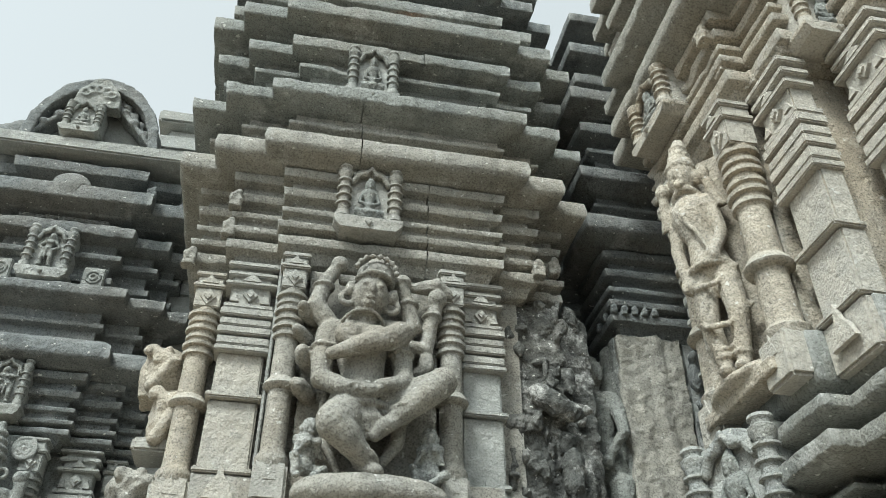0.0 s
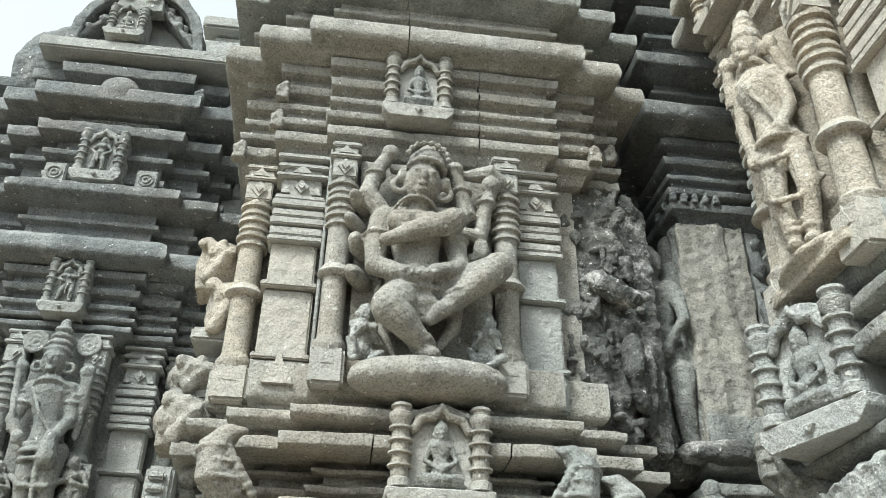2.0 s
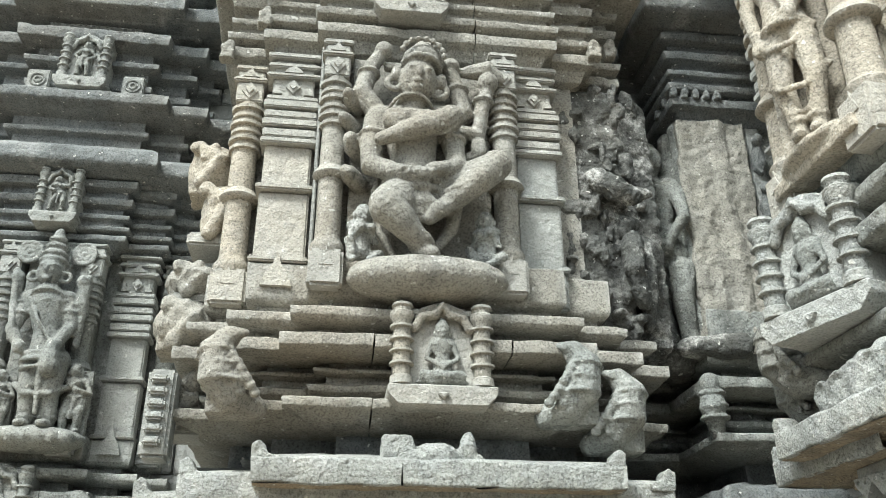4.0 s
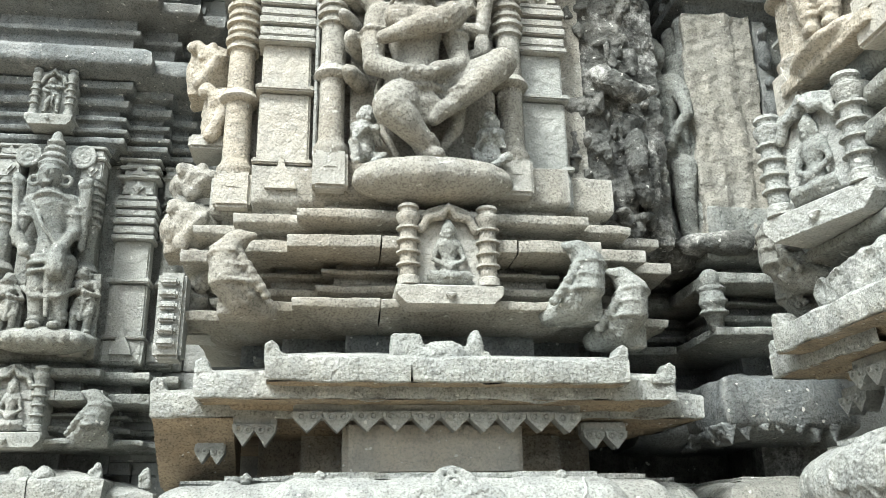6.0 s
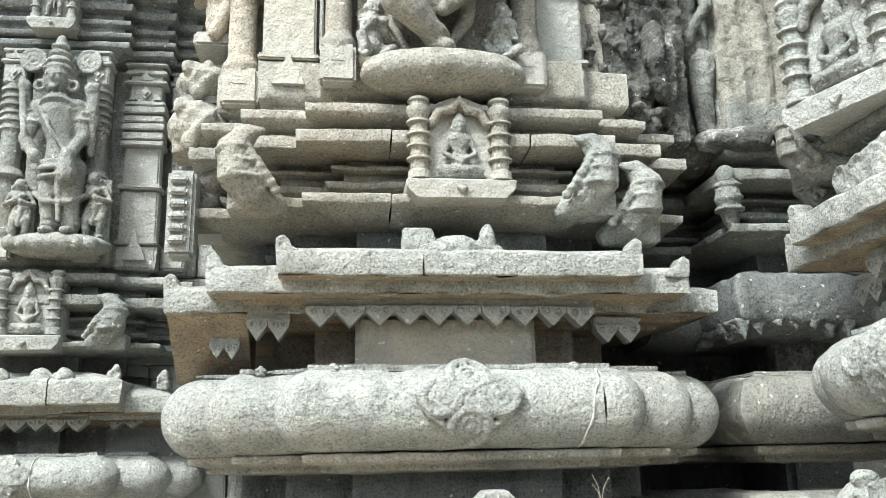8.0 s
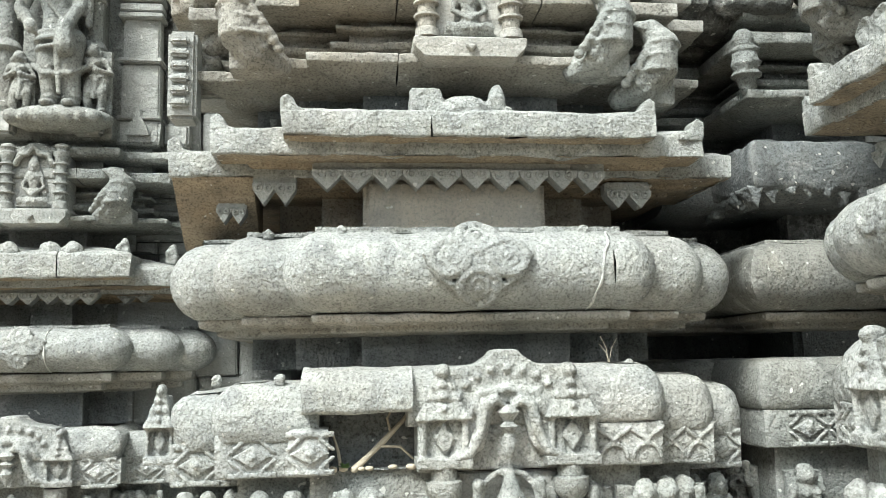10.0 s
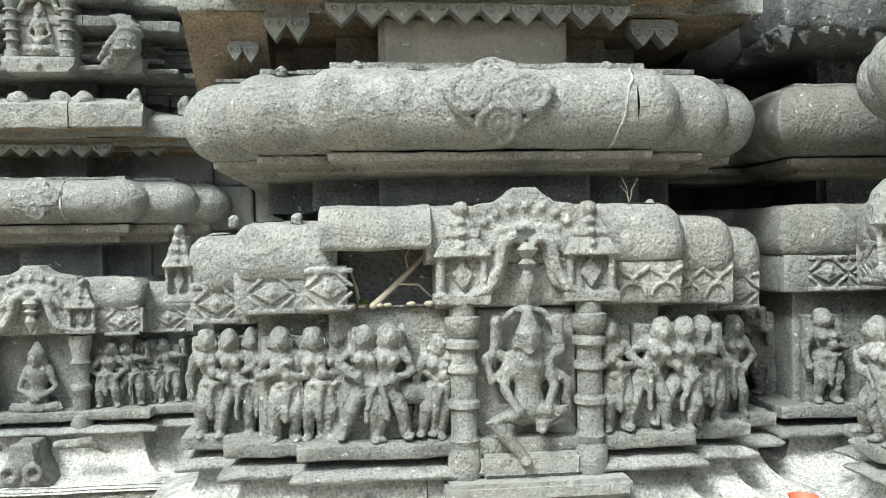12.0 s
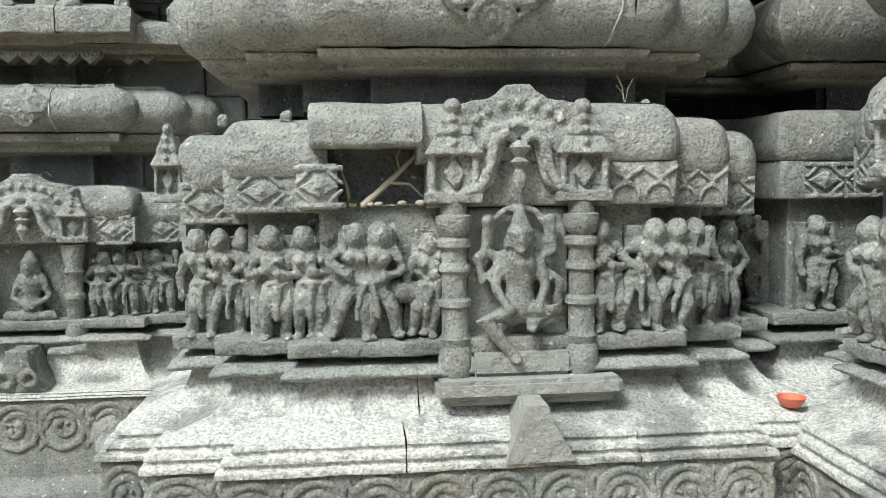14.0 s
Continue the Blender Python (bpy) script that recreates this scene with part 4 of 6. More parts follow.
def niche(m, x, z0, z1, w, out, label, mat=None, fig=None):
    """A framed niche: sloping base, two ringed colonnettes, arch, back; its figure stands by itself."""
    mat = mat or GREY
    h = z1 - z0
    root = thing("niche_shrine", m @ pose(x, -out, z0), label, "niche", "carved niches")
    slab("back_panel", root, -w * 0.46, w * 0.46, 0.0, 0.14, h * 0.1, h * 0.92, mat)
    slab("lintel", root, -w * 0.46, w * 0.46, -0.012, 0.1, h * 0.87, h * 0.95, mat)
    bm = bmesh.new()
    prism_into(bm, [(-w * 0.42, -h * 0.1), (w * 0.42, -h * 0.1), (w * 0.5, 0.0), (w * 0.52, h * 0.02), (w * 0.52, h * 0.11), (-w * 0.52, h * 0.11), (-w * 0.52, h * 0.02), (-w * 0.5, 0.0)], -0.05, 0.16)
    prism_into(bm, [(-w * 0.06, h * 0.02), (0, -h * 0.05), (w * 0.06, h * 0.02)], -0.07, 0)
    bmesh.ops.bevel(bm, geom=list(bm.edges), offset=0.005, segments=1, affect="EDGES")
    part("base", plain_mesh("base", bm, mat, 40, 0.002), root)
    for s in (-1, 1):
        prof = [(0.075 * w, h * 0.11), (0.11 * w, h * 0.12), (0.11 * w, h * 0.2), (0.08 * w, h * 0.22)]
        for q in range(4):
            zz = h * (0.24 + 0.13 * q)
            prof += [(0.085 * w, zz), (0.085 * w, zz + h * 0.075), (0.12 * w, zz + h * 0.085), (0.12 * w, zz + h * 0.105), (0.085 * w, zz + h * 0.115)]
        prof += [(0.1 * w, h * 0.8), (0.12 * w, h * 0.84), (0.12 * w, h * 0.88), (0.09 * w, h * 0.9), (0.09 * w, h * 0.93), (0.11 * w, h * 0.95), (0.1 * w, h * 0.98), (0.05 * w, h * 1.0)]
        turned("colonnette", root, prof, s * w * 0.39, -0.015, mat, 14)
    bm = bmesh.new()
    tube_into(bm, [(-w * 0.27, -0.02, h * 0.72), (-w * 0.2, -0.025, h * 0.84), (-w * 0.08, -0.03, h * 0.86), (0, -0.035, h * 0.96), (w * 0.08, -0.03, h * 0.86), (w * 0.2, -0.025, h * 0.84), (w * 0.27, -0.02, h * 0.72)], 0.05 * w, 8)
    prism_into(bm, [(-w * 0.3, h * 0.84), (w * 0.3, h * 0.84), (w * 0.2, h * 0.96), (w * 0.05, h * 1.02), (-w * 0.05, h * 1.02), (-w * 0.2, h * 0.96)], -0.015, 0.06)
    part("arch", carved("arch", bm, mat, 0.006, 0.002), root)
    ob = new("seated_statue", fig or SEATED)
    s = h * 0.7
    ob.matrix_world = m @ pose(x, -out - 0.012, z0 + h * 0.14) @ Matrix.Diagonal((w * 0.64 if not fig else s * 0.85, s * 0.85, s, 1))
    tagged(ob, "small seated stone figure inside a carved niche" if not fig else "small standing stone figure inside a carved niche", "statue", "niche figures")
    return root


# ---- dressing of the main pier ----
P, L, R, Q = pier_p, pier_l, pier_r, pier_q
for x in (-0.29, 0.415):
    round_column(P, x, 0.0, 0.05, Z_P, WARM)
# left pilasters in tan stone, right in grey: the lit side put into colour
flat_pilaster(P, -0.575, -0.375, 0.1, Z_P, TAN, WARM)
flat_pilaster(P, 0.475, 0.66, 0.06, Z_P, GREY, WARM)
round_column(P, -0.665, 0.235, 0.055, Z_P, TAN)
slab("jamb", P, -0.36, -0.345, 0.0, 0.1, 3.53, 4.52, GREY)
teeth(P, -0.395, 0.635, 0.05, 2.555, 10, 0.075, GREY)
teeth(P, -0.6, -0.45, 0.1, 2.52, 2, 0.08, GREY)
teeth(P, 0.66, 0.83, 0.13, 2.505, 2, 0.07, GREY)
teeth(P, -0.735, -0.63, 0.2, 2.455, 2, 0.06, GREY)
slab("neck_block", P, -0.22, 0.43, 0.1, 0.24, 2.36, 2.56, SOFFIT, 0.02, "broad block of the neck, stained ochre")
for x, y, z, sd in ((-0.487, -0.1, 2.735, -1), (0.768, -0.1, 2.735, 1), (-0.719, -0.02, 2.69, -1), (0.971, -0.02, 2.69, 1), (-0.884, 0.12, 2.645, -1)):
    horn(P, x, y, z, sd, PALE)
bm = bmesh.new()
box_into(bm, -0.07, 0.05, -0.1, 0.0, 2.73, 2.83, 0.85)
ball_into(bm, (0.12, -0.07, 2.75), (0.1, 0.05, 0.06), 12)
ball_into(bm, (0.23, -0.08, 2.79), (0.03, 0.03, 0.06), 10)
box_into(bm, 0.17, 0.29, -0.1, 0.0, 2.72, 2.77, 0.8)
part("eave_crest", carved("eave_crest", bm, PALE, 0.007, 0.005), P, "worn lumpy crest on the eave")
medallion(P, 0.145, 2.225, 0.16, 1.1, PALE, -0.15)
scrolls(P, -0.69, 0.97, -0.325, 0.7)
scrolls(P, -0.92, -0.71, -0.245, 0.7)
scrolls(P, -1.08, -0.93, -0.105, 0.7)
scrolls(P, 0.98, 1.16, -0.245, 0.7)

# lower frieze: pillars, deity, slab, gables over it
for x in (0.02, 0.425):
    turned("frieze_pillar", P, [(0.05, 1.045), (0.055, 1.06), (0.055, 1.13), (0.046, 1.14), (0.05, 1.16), (0.052, 1.165), (0.042, 1.18), (0.042, 1.26), (0.052, 1.268), (0.052, 1.285), (0.04, 1.295), (0.04, 1.37), (0.05, 1.378), (0.05, 1.395), (0.04, 1.405), (0.04, 1.445), (0.054, 1.455), (0.054, 1.475), (0.038, 1.485), (0.055, 1.505), (0.058, 1.535), (0.058, 1.55), (0.042, 1.555), (0.042, 1.6)], x, -0.125, GREY, 16)
slab("deity_slab", P, -0.05, 0.53, -0.23, 0.0, 0.99, 1.045, GREY, 0.012, "thick slab under the seated deity", 0.004)
slab("deity_slab_lip", P, -0.03, 0.51, -0.2, 0.0, 0.965, 0.99, GREY)
bm = bmesh.new()
prism_into(bm, [(0.14, 0.83), (0.35, 0.83), (0.28, 0.95), (0.265, 1.0), (0.2, 1.0), (0.185, 0.95)], -0.36, -0.1)
part("tongue", plain_mesh("tongue", bm, GREY, 30, 0.003), P)
slab("deity_panel", P, 0.06, 0.39, -0.085, 0.0, 1.06, 1.57, GREY)
slab("deity_base", P, 0.065, 0.385, -0.172, 0.0, 1.046, 1.12, GREY, 0.012)
mini_shrine(P, 0.02, -0.12, 1.59, 1.91, 0.16, PALE)
mini_shrine(P, 0.43, -0.12, 1.59, 1.91, 0.16, PALE)
crest(P, 0.225, -0.1, 1.59, 1.955, 0.3, PALE)
row(P, "lozenge", LOZENGE, -0.44, -0.35, -0.11, 1.645, 0.09)
row(P, "lozenge", LOZENGE, -0.68, -0.48, -0.03, 1.633, 0.2)
row(P, "lozenge", LOZENGE, -0.84, -0.71, 0.11, 1.595, 0.13)
row(P, "scallop", SCALLOP, 0.52, 0.74, -0.112, 1.645, 0.11)
row(P, "scallop", SCALLOP, 0.75, 0.94, -0.032, 1.633, 0.11)
row(P, "lozenge", LOZENGE, 0.96, 1.1, 0.108, 1.595, 0.14)
mini_shrine(P, -0.9, 0.16, 1.6, 1.86, 0.09, PALE)

for i, (x, y, w) in enumerate(((-0.305, -0.075, 2), (-0.205, -0.08, 3), (-0.085, -0.07, 4), (-0.03, -0.06, 1), (0.52, -0.08, 0), (0.62, -0.08, 5), (0.7, -0.07, 2))):
    set_figure(M_P, x, y, 1.165, 0.375 if i != 2 else 0.34, w, wide=0.92, lean=(6, -4, 8, 3, -3, 6, 12)[i])
for x, y, w in ((-0.545, 0.0, 0), (-0.44, 0.0, 4), (-0.385, 0.01, 1), (0.76, 0.0, 3), (0.85, 0.0, 0)):
    set_figure(M_P, x, y, 1.155, 0.375, w, wide=0.95)
for x, y, w in ((-0.8, 0.13, 4), (-0.72, 0.125, 2), (-0.65, 0.13, 0), (0.93, 0.13, 4), (1.0, 0.13, 1)):
    set_figure(M_P, x, y, 1.15, 0.37, w, wide=0.82)
# the beast beside the frieze dancers
bm = bmesh.new()
tube_into(bm, [(-0.16, 0, 0.16), (0.0, -0.02, 0.2), (0.13, 0, 0.17)], [0.05, 0.055, 0.05])
for x in (-0.15, -0.1, 0.08, 0.13):
    tube_into(bm, [(x, 0, 0.15), (x + 0.01, 0, 0.02)], 0.022, 8)
tube_into(bm, [(0.13, 0, 0.18), (0.19, -0.02, 0.25)], [0.04, 0.04])
BEAST = carved("beast", bm, GREY, 0.01, 0.006)
set_figure(M_P, -0.15, -0.07, 1.165, 0.75, BEAST, "beast_relief", "worn four-legged animal relief in the frieze", "frieze animals")
set_figure(M_P, 0.74, -0.07, 1.165, 0.45, BEAST, "beast_relief", "worn four-legged animal relief in the frieze", "frieze animals")
# many-armed deity between the pillars
bm = bmesh.new()
figure_into(bm, [(0.0, -0.1, 0.2), (0.0, -0.1, 0.27), (0.0, -0.1, 0.34)], (0.0, -0.12, 0.42), (0.0, -0.11, 0.5), [
    [(-0.06, -0.1, 0.35), (-0.08, -0.12, 0.27), (-0.04, -0.15, 0.2)], [(0.06, -0.1, 0.35), (0.08, -0.12, 0.27), (0.05, -0.15, 0.2)],
    [(-0.06, -0.09, 0.36), (-0.11, -0.1, 0.38), (-0.1, -0.1, 0.48)], [(0.06, -0.09, 0.36), (0.11, -0.1, 0.38), (0.1, -0.1, 0.48)],
    [(-0.06, -0.08, 0.33), (-0.12, -0.1, 0.29), (-0.13, -0.1, 0.36)], [(0.06, -0.08, 0.33), (0.13, -0.1, 0.28), (0.12, -0.1, 0.22)]],
    [[(-0.03, -0.1, 0.18), (-0.12, -0.14, 0.17), (-0.02, -0.14, 0.05)], [(0.03, -0.1, 0.18), (0.11, -0.14, 0.2), (0.03, -0.14, 0.15)]], 0.64)
ring_into(bm, (0.0, -0.09, 0.43), 0.09, 0.012, 16, None, (-0.3, 3.44))
tube_into(bm, [(-0.1, -0.1, 0.03), (0.12, -0.1, 0.03)], 0.035, 8)
set_figure(M_P, 0.225, -0.03, 1.055, 1.0, carved("deity", bm, GREY, 0.007, 0.003), "deity_statue", "many-armed grey stone deity seated between two pillars", "")

# niches of the main pier
niche(M_P, 0.14, 2.96, 3.31, 0.37, 0.08, "carved niche with ringed colonnettes below the dancing statue", WARM)
niche(M_P, 0.01, 4.69, 5.05, 0.31, 0.06, "carved niche above the dancing statue", WARM)
niche(M_P, -0.02, 5.5, 5.88, 0.27, 0.1, "dark carved niche high under the attic eave")
makara(P, -0.6, -0.04, 2.92, 1, 1.0, WARM)
makara(P, 0.62, -0.04, 2.92, -1, 1.0, GREY)
makara(P, 0.8, 0.02, 2.84, -1, 1.0, GREY)
slab("carved_post", P, -0.9, -0.8, 0.13, 0.25, 2.78, 3.1, GREY, 0.012)
for k in range(6):
    slab("post_ring", P, -0.888, -0.825, 0.105, 0.2, 2.82 + 0.045 * k, 2.848 + 0.045 * k, PALE, 0.008)
for x, y, z in ((-0.61, 0.04, 4.82), (-0.62, 0.06, 4.66), (0.86, 0.04, 4.62), (-0.78, 0.17, 4.55), (0.99, 0.18, 4.75)):
    antefix(P, x, y, z, 0.03, 0.11, WARM)
teeth(P, -0.3, 0.55, 0.02, 6.02, 9, 0.06, DARK)
teeth(P, -0.56, -0.4, 0.1, 6.02, 2, 0.06, DARK)

# lotus seat and dancing statue
bm = bmesh.new()
ball_into(bm, (0.093, -0.06, 3.41), (0.305, 0.15, 0.085), 28)
ball_into(bm, (0.093, -0.05, 3.44), (0.3, 0.15, 0.055), 28)
seat = thing("lotus_seat", M_P, "worn oval grey lotus seat under the dancing statue", "pedestal", data=carved("lotus_seat", bm, WARM, 0.009, 0.004, 14))
bm = bmesh.new()
# trunk: broad chest, narrow waist, sash round the hips
tube_into(bm, [(0.035, -0.08, 3.76), (0.03, -0.08, 3.92), (0.012, -0.09, 4.06)], [0.115, 0.088, 0.118], 16, 0.75)
tube_into(bm, [(-0.11, -0.07, 4.115), (0.15, -0.07, 4.14)], 0.055, 12)
for q in (-1, 1):
    ball_into(bm, (0.015 + q * 0.06, -0.155, 4.06), (0.06, 0.045, 0.055), 12)
for r, z, t in ((0.12, 3.79, 0.02), (0.118, 3.75, 0.016)):
    ring_into(bm, (0.035, -0.075, z), r, t, 20, Matrix.Rotation(radians(90), 3, "X"))
# head leaning to one side, with a tall ringed headdress
tube_into(bm, [(0.015, -0.09, 4.12), (0.03, -0.11, 4.22)], [0.062, 0.055], 12)
lean = pose(0.04, -0.125, 4.275, 0, 8, 0)
for c, r in (((0, 0, 0), (0.078, 0.08, 0.098)), ((0, -0.05, -0.07), (0.035, 0.028, 0.026)), ((0, -0.083, -0.012), (0.013, 0.016, 0.03)), ((0, -0.076, -0.05), (0.024, 0.012, 0.009))):
    ball_into(bm, lean @ Vector(c), r, 16)
for q in (-1, 1):
    ball_into(bm, lean @ Vector((q * 0.032, -0.071, 0.018)), (0.018, 0.011, 0.008), 8)
    ring_into(bm, lean @ Vector((q * 0.094, 0.0, -0.03)), 0.03, 0.015, 12)
    ball_into(bm, lean @ Vector((q * 0.094, -0.005, 0.02)), (0.022, 0.025, 0.035), 10)
ring_into(bm, lean @ Vector((0, 0.005, 0.07)), 0.078, 0.015, 18, Matrix.Rotation(radians(80), 3, "X"))
ball_into(bm, lean @ Vector((0.005, 0.015, 0.12)), (0.088, 0.075, 0.065), 16)
ball_into(bm, lean @ Vector((0.01, 0.02, 0.175)), (0.06, 0.055, 0.045), 14)
for k in range(9):
    a = radians(20 * k + 10)
    ball_into(bm, lean @ Vector((0.088 * math.cos(a), -0.06, 0.09 + 0.085 * math.sin(a))), 0.014, 8)
# necklaces
ring_into(bm, (0.018, -0.1, 4.155), 0.066, 0.01, 18, Matrix.Rotation(radians(72), 3, "X"))
ring_into(bm, (0.015, -0.105, 4.125), 0.09, 0.009, 18, Matrix.Rotation(radians(58), 3, "X"))
# arms: one thrown across the chest and broken, two meeting at the waist, the others raised
for limb, radii in (
    ([(0.15, -0.08, 4.13), (0.17, -0.15, 4.09), (0.13, -0.18, 4.05), (0.01, -0.19, 4.0), (-0.11, -0.17, 3.955)], [0.05, 0.055, 0.052, 0.042, 0.026]),
    ([(-0.12, -0.07, 4.11), (-0.14, -0.09, 3.98), (-0.135, -0.11, 3.87), (-0.05, -0.17, 3.81), (0.02, -0.2, 3.79)], [0.052, 0.047, 0.046, 0.038, 0.032]),
    ([(0.16, -0.07, 4.11), (0.19, -0.09, 3.98), (0.195, -0.13, 3.87), (0.1, -0.19, 3.82)], [0.05, 0.045, 0.044, 0.032]),
    ([(-0.11, -0.05, 4.14), (-0.185, -0.06, 4.25), (-0.15, -0.06, 4.38), (-0.11, -0.06, 4.46)], [0.046, 0.045, 0.036, 0.026]),
    ([(0.16, -0.05, 4.13), (0.235, -0.06, 4.18), (0.205, -0.06, 4.32), (0.18, -0.08, 4.38)], [0.046, 0.044, 0.034, 0.028]),
    ([(0.17, -0.03, 4.1), (0.3, -0.04, 4.09), (0.316, -0.06, 4.22), (0.338, -0.07, 4.3)], [0.042, 0.042, 0.034, 0.03]),
):
    tube_into(bm, limb, radii, 12)
for c, r in (((0.05, -0.205, 3.79), (0.055, 0.03, 0.03)), ((0.11, -0.2, 3.82), (0.05, 0.03, 0.028)), ((-0.1, -0.065, 4.47), (0.04, 0.035, 0.04)), ((0.18, -0.085, 4.4), (0.04, 0.035, 0.03)), ((0.34, -0.08, 4.33), (0.045, 0.04, 0.045))):
    ball_into(bm, c, r, 12)
for c, r in (((-0.138, -0.085, 4.02), 0.05), ((0.187, -0.085, 4.02), 0.048), ((0.212, -0.06, 4.29), 0.042), ((-0.162, -0.06, 4.34), 0.044), ((0.318, -0.062, 4.24), 0.04), ((-0.005, -0.185, 3.8), 0.04)):
    ring_into(bm, c, r, 0.009, 14, Matrix.Rotation(radians(85), 3, "X"))
for k in range(4):
    q = k / 3
    ball_into(bm, (-0.03 + 0.03 * k + 0.03, -0.225, 3.785 + 0.01 * q), (0.012, 0.016, 0.01), 6)
# the staff behind the head and what the raised ones hold
tube_into(bm, [(-0.08, -0.04, 4.4), (0.16, -0.05, 4.4), (0.38, -0.05, 4.385)], 0.022, 8)
tube_into(bm, [(0.26, -0.05, 4.4), (0.34, -0.06, 4.41), (0.4, -0.05, 4.37)], [0.03, 0.045, 0.03], 8)
for c, r in (((0.22, -0.06, 4.22), (0.035, 0.02, 0.045)), ((0.3, -0.05, 4.02), (0.035, 0.03, 0.06)), ((0.28, -0.03, 3.98), (0.06, 0.03, 0.03))):
    ball_into(bm, c, r, 10)
# legs: one knee bent before the seat, the other raised wide with the foot drawn in
tube_into(bm, [(-0.0, -0.09, 3.73), (-0.05, -0.16, 3.69), (-0.08, -0.19, 3.655)], [0.09, 0.082, 0.07], 14)
tube_into(bm, [(-0.08, -0.19, 3.65), (-0.02, -0.18, 3.6), (0.06, -0.14, 3.525)], [0.07, 0.06, 0.038], 14)
tube_into(bm, [(0.06, -0.13, 3.5), (0.1, -0.17, 3.48)], [0.034, 0.028], 10)
tube_into(bm, [(0.09, -0.08, 3.74), (0.22, -0.09, 3.82), (0.35, -0.14, 3.885)], [0.085, 0.078, 0.062], 14)
tube_into(bm, [(0.352, -0.155, 3.885), (0.27, -0.17, 3.8), (0.17, -0.17, 3.71)], [0.062, 0.056, 0.04], 14)
tube_into(bm, [(0.165, -0.17, 3.7), (0.12, -0.175, 3.66), (0.085, -0.165, 3.62)], [0.036, 0.034, 0.024], 10)
for c, r in (((0.185, -0.17, 3.722), 0.045), ((0.05, -0.145, 3.535), 0.043), ((0.06, -0.14, 3.52), 0.043)):
    ring_into(bm, c, r, 0.01, 14, Matrix.Rotation(radians(60), 3, "X"))
for k in range(4):
    tube_into(bm, [(0.02 + 0.012 * k, -0.17, 3.75), (0.04 + 0.02 * k, -0.18, 3.69), (0.03 + 0.022 * k, -0.15, 3.62)], 0.012, 6)
# hanging sash ends
tube_into(bm, [(-0.1, -0.04, 3.86), (-0.116, -0.05, 3.79), (-0.095, -0.05, 3.61), (-0.04, -0.05, 3.515)], [0.012, 0.018, 0.018, 0.014], 8)
tube_into(bm, [(0.2, -0.05, 3.82), (0.212, -0.06, 3.77), (0.184, -0.06, 3.64), (0.13, -0.06, 3.56)], [0.012, 0.022, 0.03, 0.02], 8)
# stumps of lost attributes
for x, z, w, t in ((-0.232, 4.212, 0.035, 20), (-0.243, 4.11, 0.036, -15), (-0.213, 3.994, 0.048, 10), (-0.221, 3.858, 0.042, -20)):
    tube_into(bm, [(x + 0.04, 0.0, z - 0.01), (x, -0.05, z), (x - 0.01, -0.085, z + 0.004 * t / 10)], [w, w, w * 0.8], 7, 0.8)
box_into(bm, -0.22, 0.36, 0.02, 0.08, 3.52, 4.48)
thing("dancing_statue", M_P, "large weathered many-armed dancing stone statue on a lotus seat", "statue", data=carved("dancing_statue", bm, WARM, 0.0055, 0.0022, 24))
for x, s in ((-0.165, 1), (0.32, -1)):
    bm = bmesh.new()
    figure_into(bm, [(0, 0, 0.08), (0, -0.01, 0.13), (0, -0.01, 0.18)], (0.0, -0.02, 0.255), None, [[(-0.04, 0, 0.19), (-0.06, -0.03, 0.12), (-0.02, -0.06, 0.17)], [(0.04, 0, 0.19), (0.06, -0.03, 0.12), (0.03, -0.06, 0.18)]], [[(-0.03, 0, 0.06), (-0.07, -0.05, 0.1), (-0.05, -0.03, 0.02)], [(0.03, 0, 0.06), (0.08, -0.04, 0.06), (0.02, -0.06, 0.02)]], 0.6)
    thing("attendant_statue", M_P @ pose(x, -0.05, 3.46, 0, 0, 20 * s) @ Matrix.Diagonal((0.85, 0.85, 0.85, 1)), "small crouching stone attendant with a worn face", "statue", "attendants", data=carved("attendant_statue", bm, PALE, 0.006, 0.003))

# projecting figures on the side face of the main pier
side = thing("side_bracket", M_P @ pose(0.055, 0.02, 0), "rough tan broken bracket stones on the pier side", "bracket")
for x, yy, z, r in ((-0.86, 0.36, 4.06, (0.11, 0.13, 0.14)), (-0.8, 0.35, 3.84, (0.09, 0.12, 0.16)), (-0.86, 0.34, 3.52, (0.13, 0.14, 0.08)), (-0.88, 0.33, 3.33, (0.13, 0.14, 0.12)), (-0.8, 0.34, 3.15, (0.08, 0.12, 0.1)), (-0.86, 0.36, 3.02, (0.1, 0.12, 0.09))):
    bm = bmesh.new()
    ball_into(bm, (x, yy, z), r, 14)
    tube_into(bm, [(x - 0.06, yy - 0.09, z + r[2] * 0.6), (x + 0.04, yy - 0.12, z + r[2] * 0.1), (x - 0.03, yy - 0.1, z - r[2] * 0.7)], 0.035, 8)
    for k in range(4):
        ball_into(bm, (x - 0.07 + 0.04 * k, yy - r[1] * 0.85, z + r[2] * (0.5 - 0.3 * (k % 2))), (0.025, 0.025, 0.03), 8)
    box_into(bm, x - r[0] * 0.8, x + 0.14, yy - 0.06, yy + 0.1, z - r[2] * 0.9, z + r[2] * 0.5)
    part("bracket_stone", carved("bracket_stone", bm, WARM if z < 3.6 else TAN, 0.008, 0.008, 14), side)
for x0, x1, z0, z1 in ((-0.95, -0.76, 3.42, 3.47), (-0.93, -0.74, 3.22, 3.27), (-0.92, -0.72, 3.68, 3.74), (-0.94, -0.76, 2.9, 2.95)):
    slab("bracket_slab", side, x0, x1, 0.26, 0.46, z0, z1, WARM, 0.01, "", 0.006)

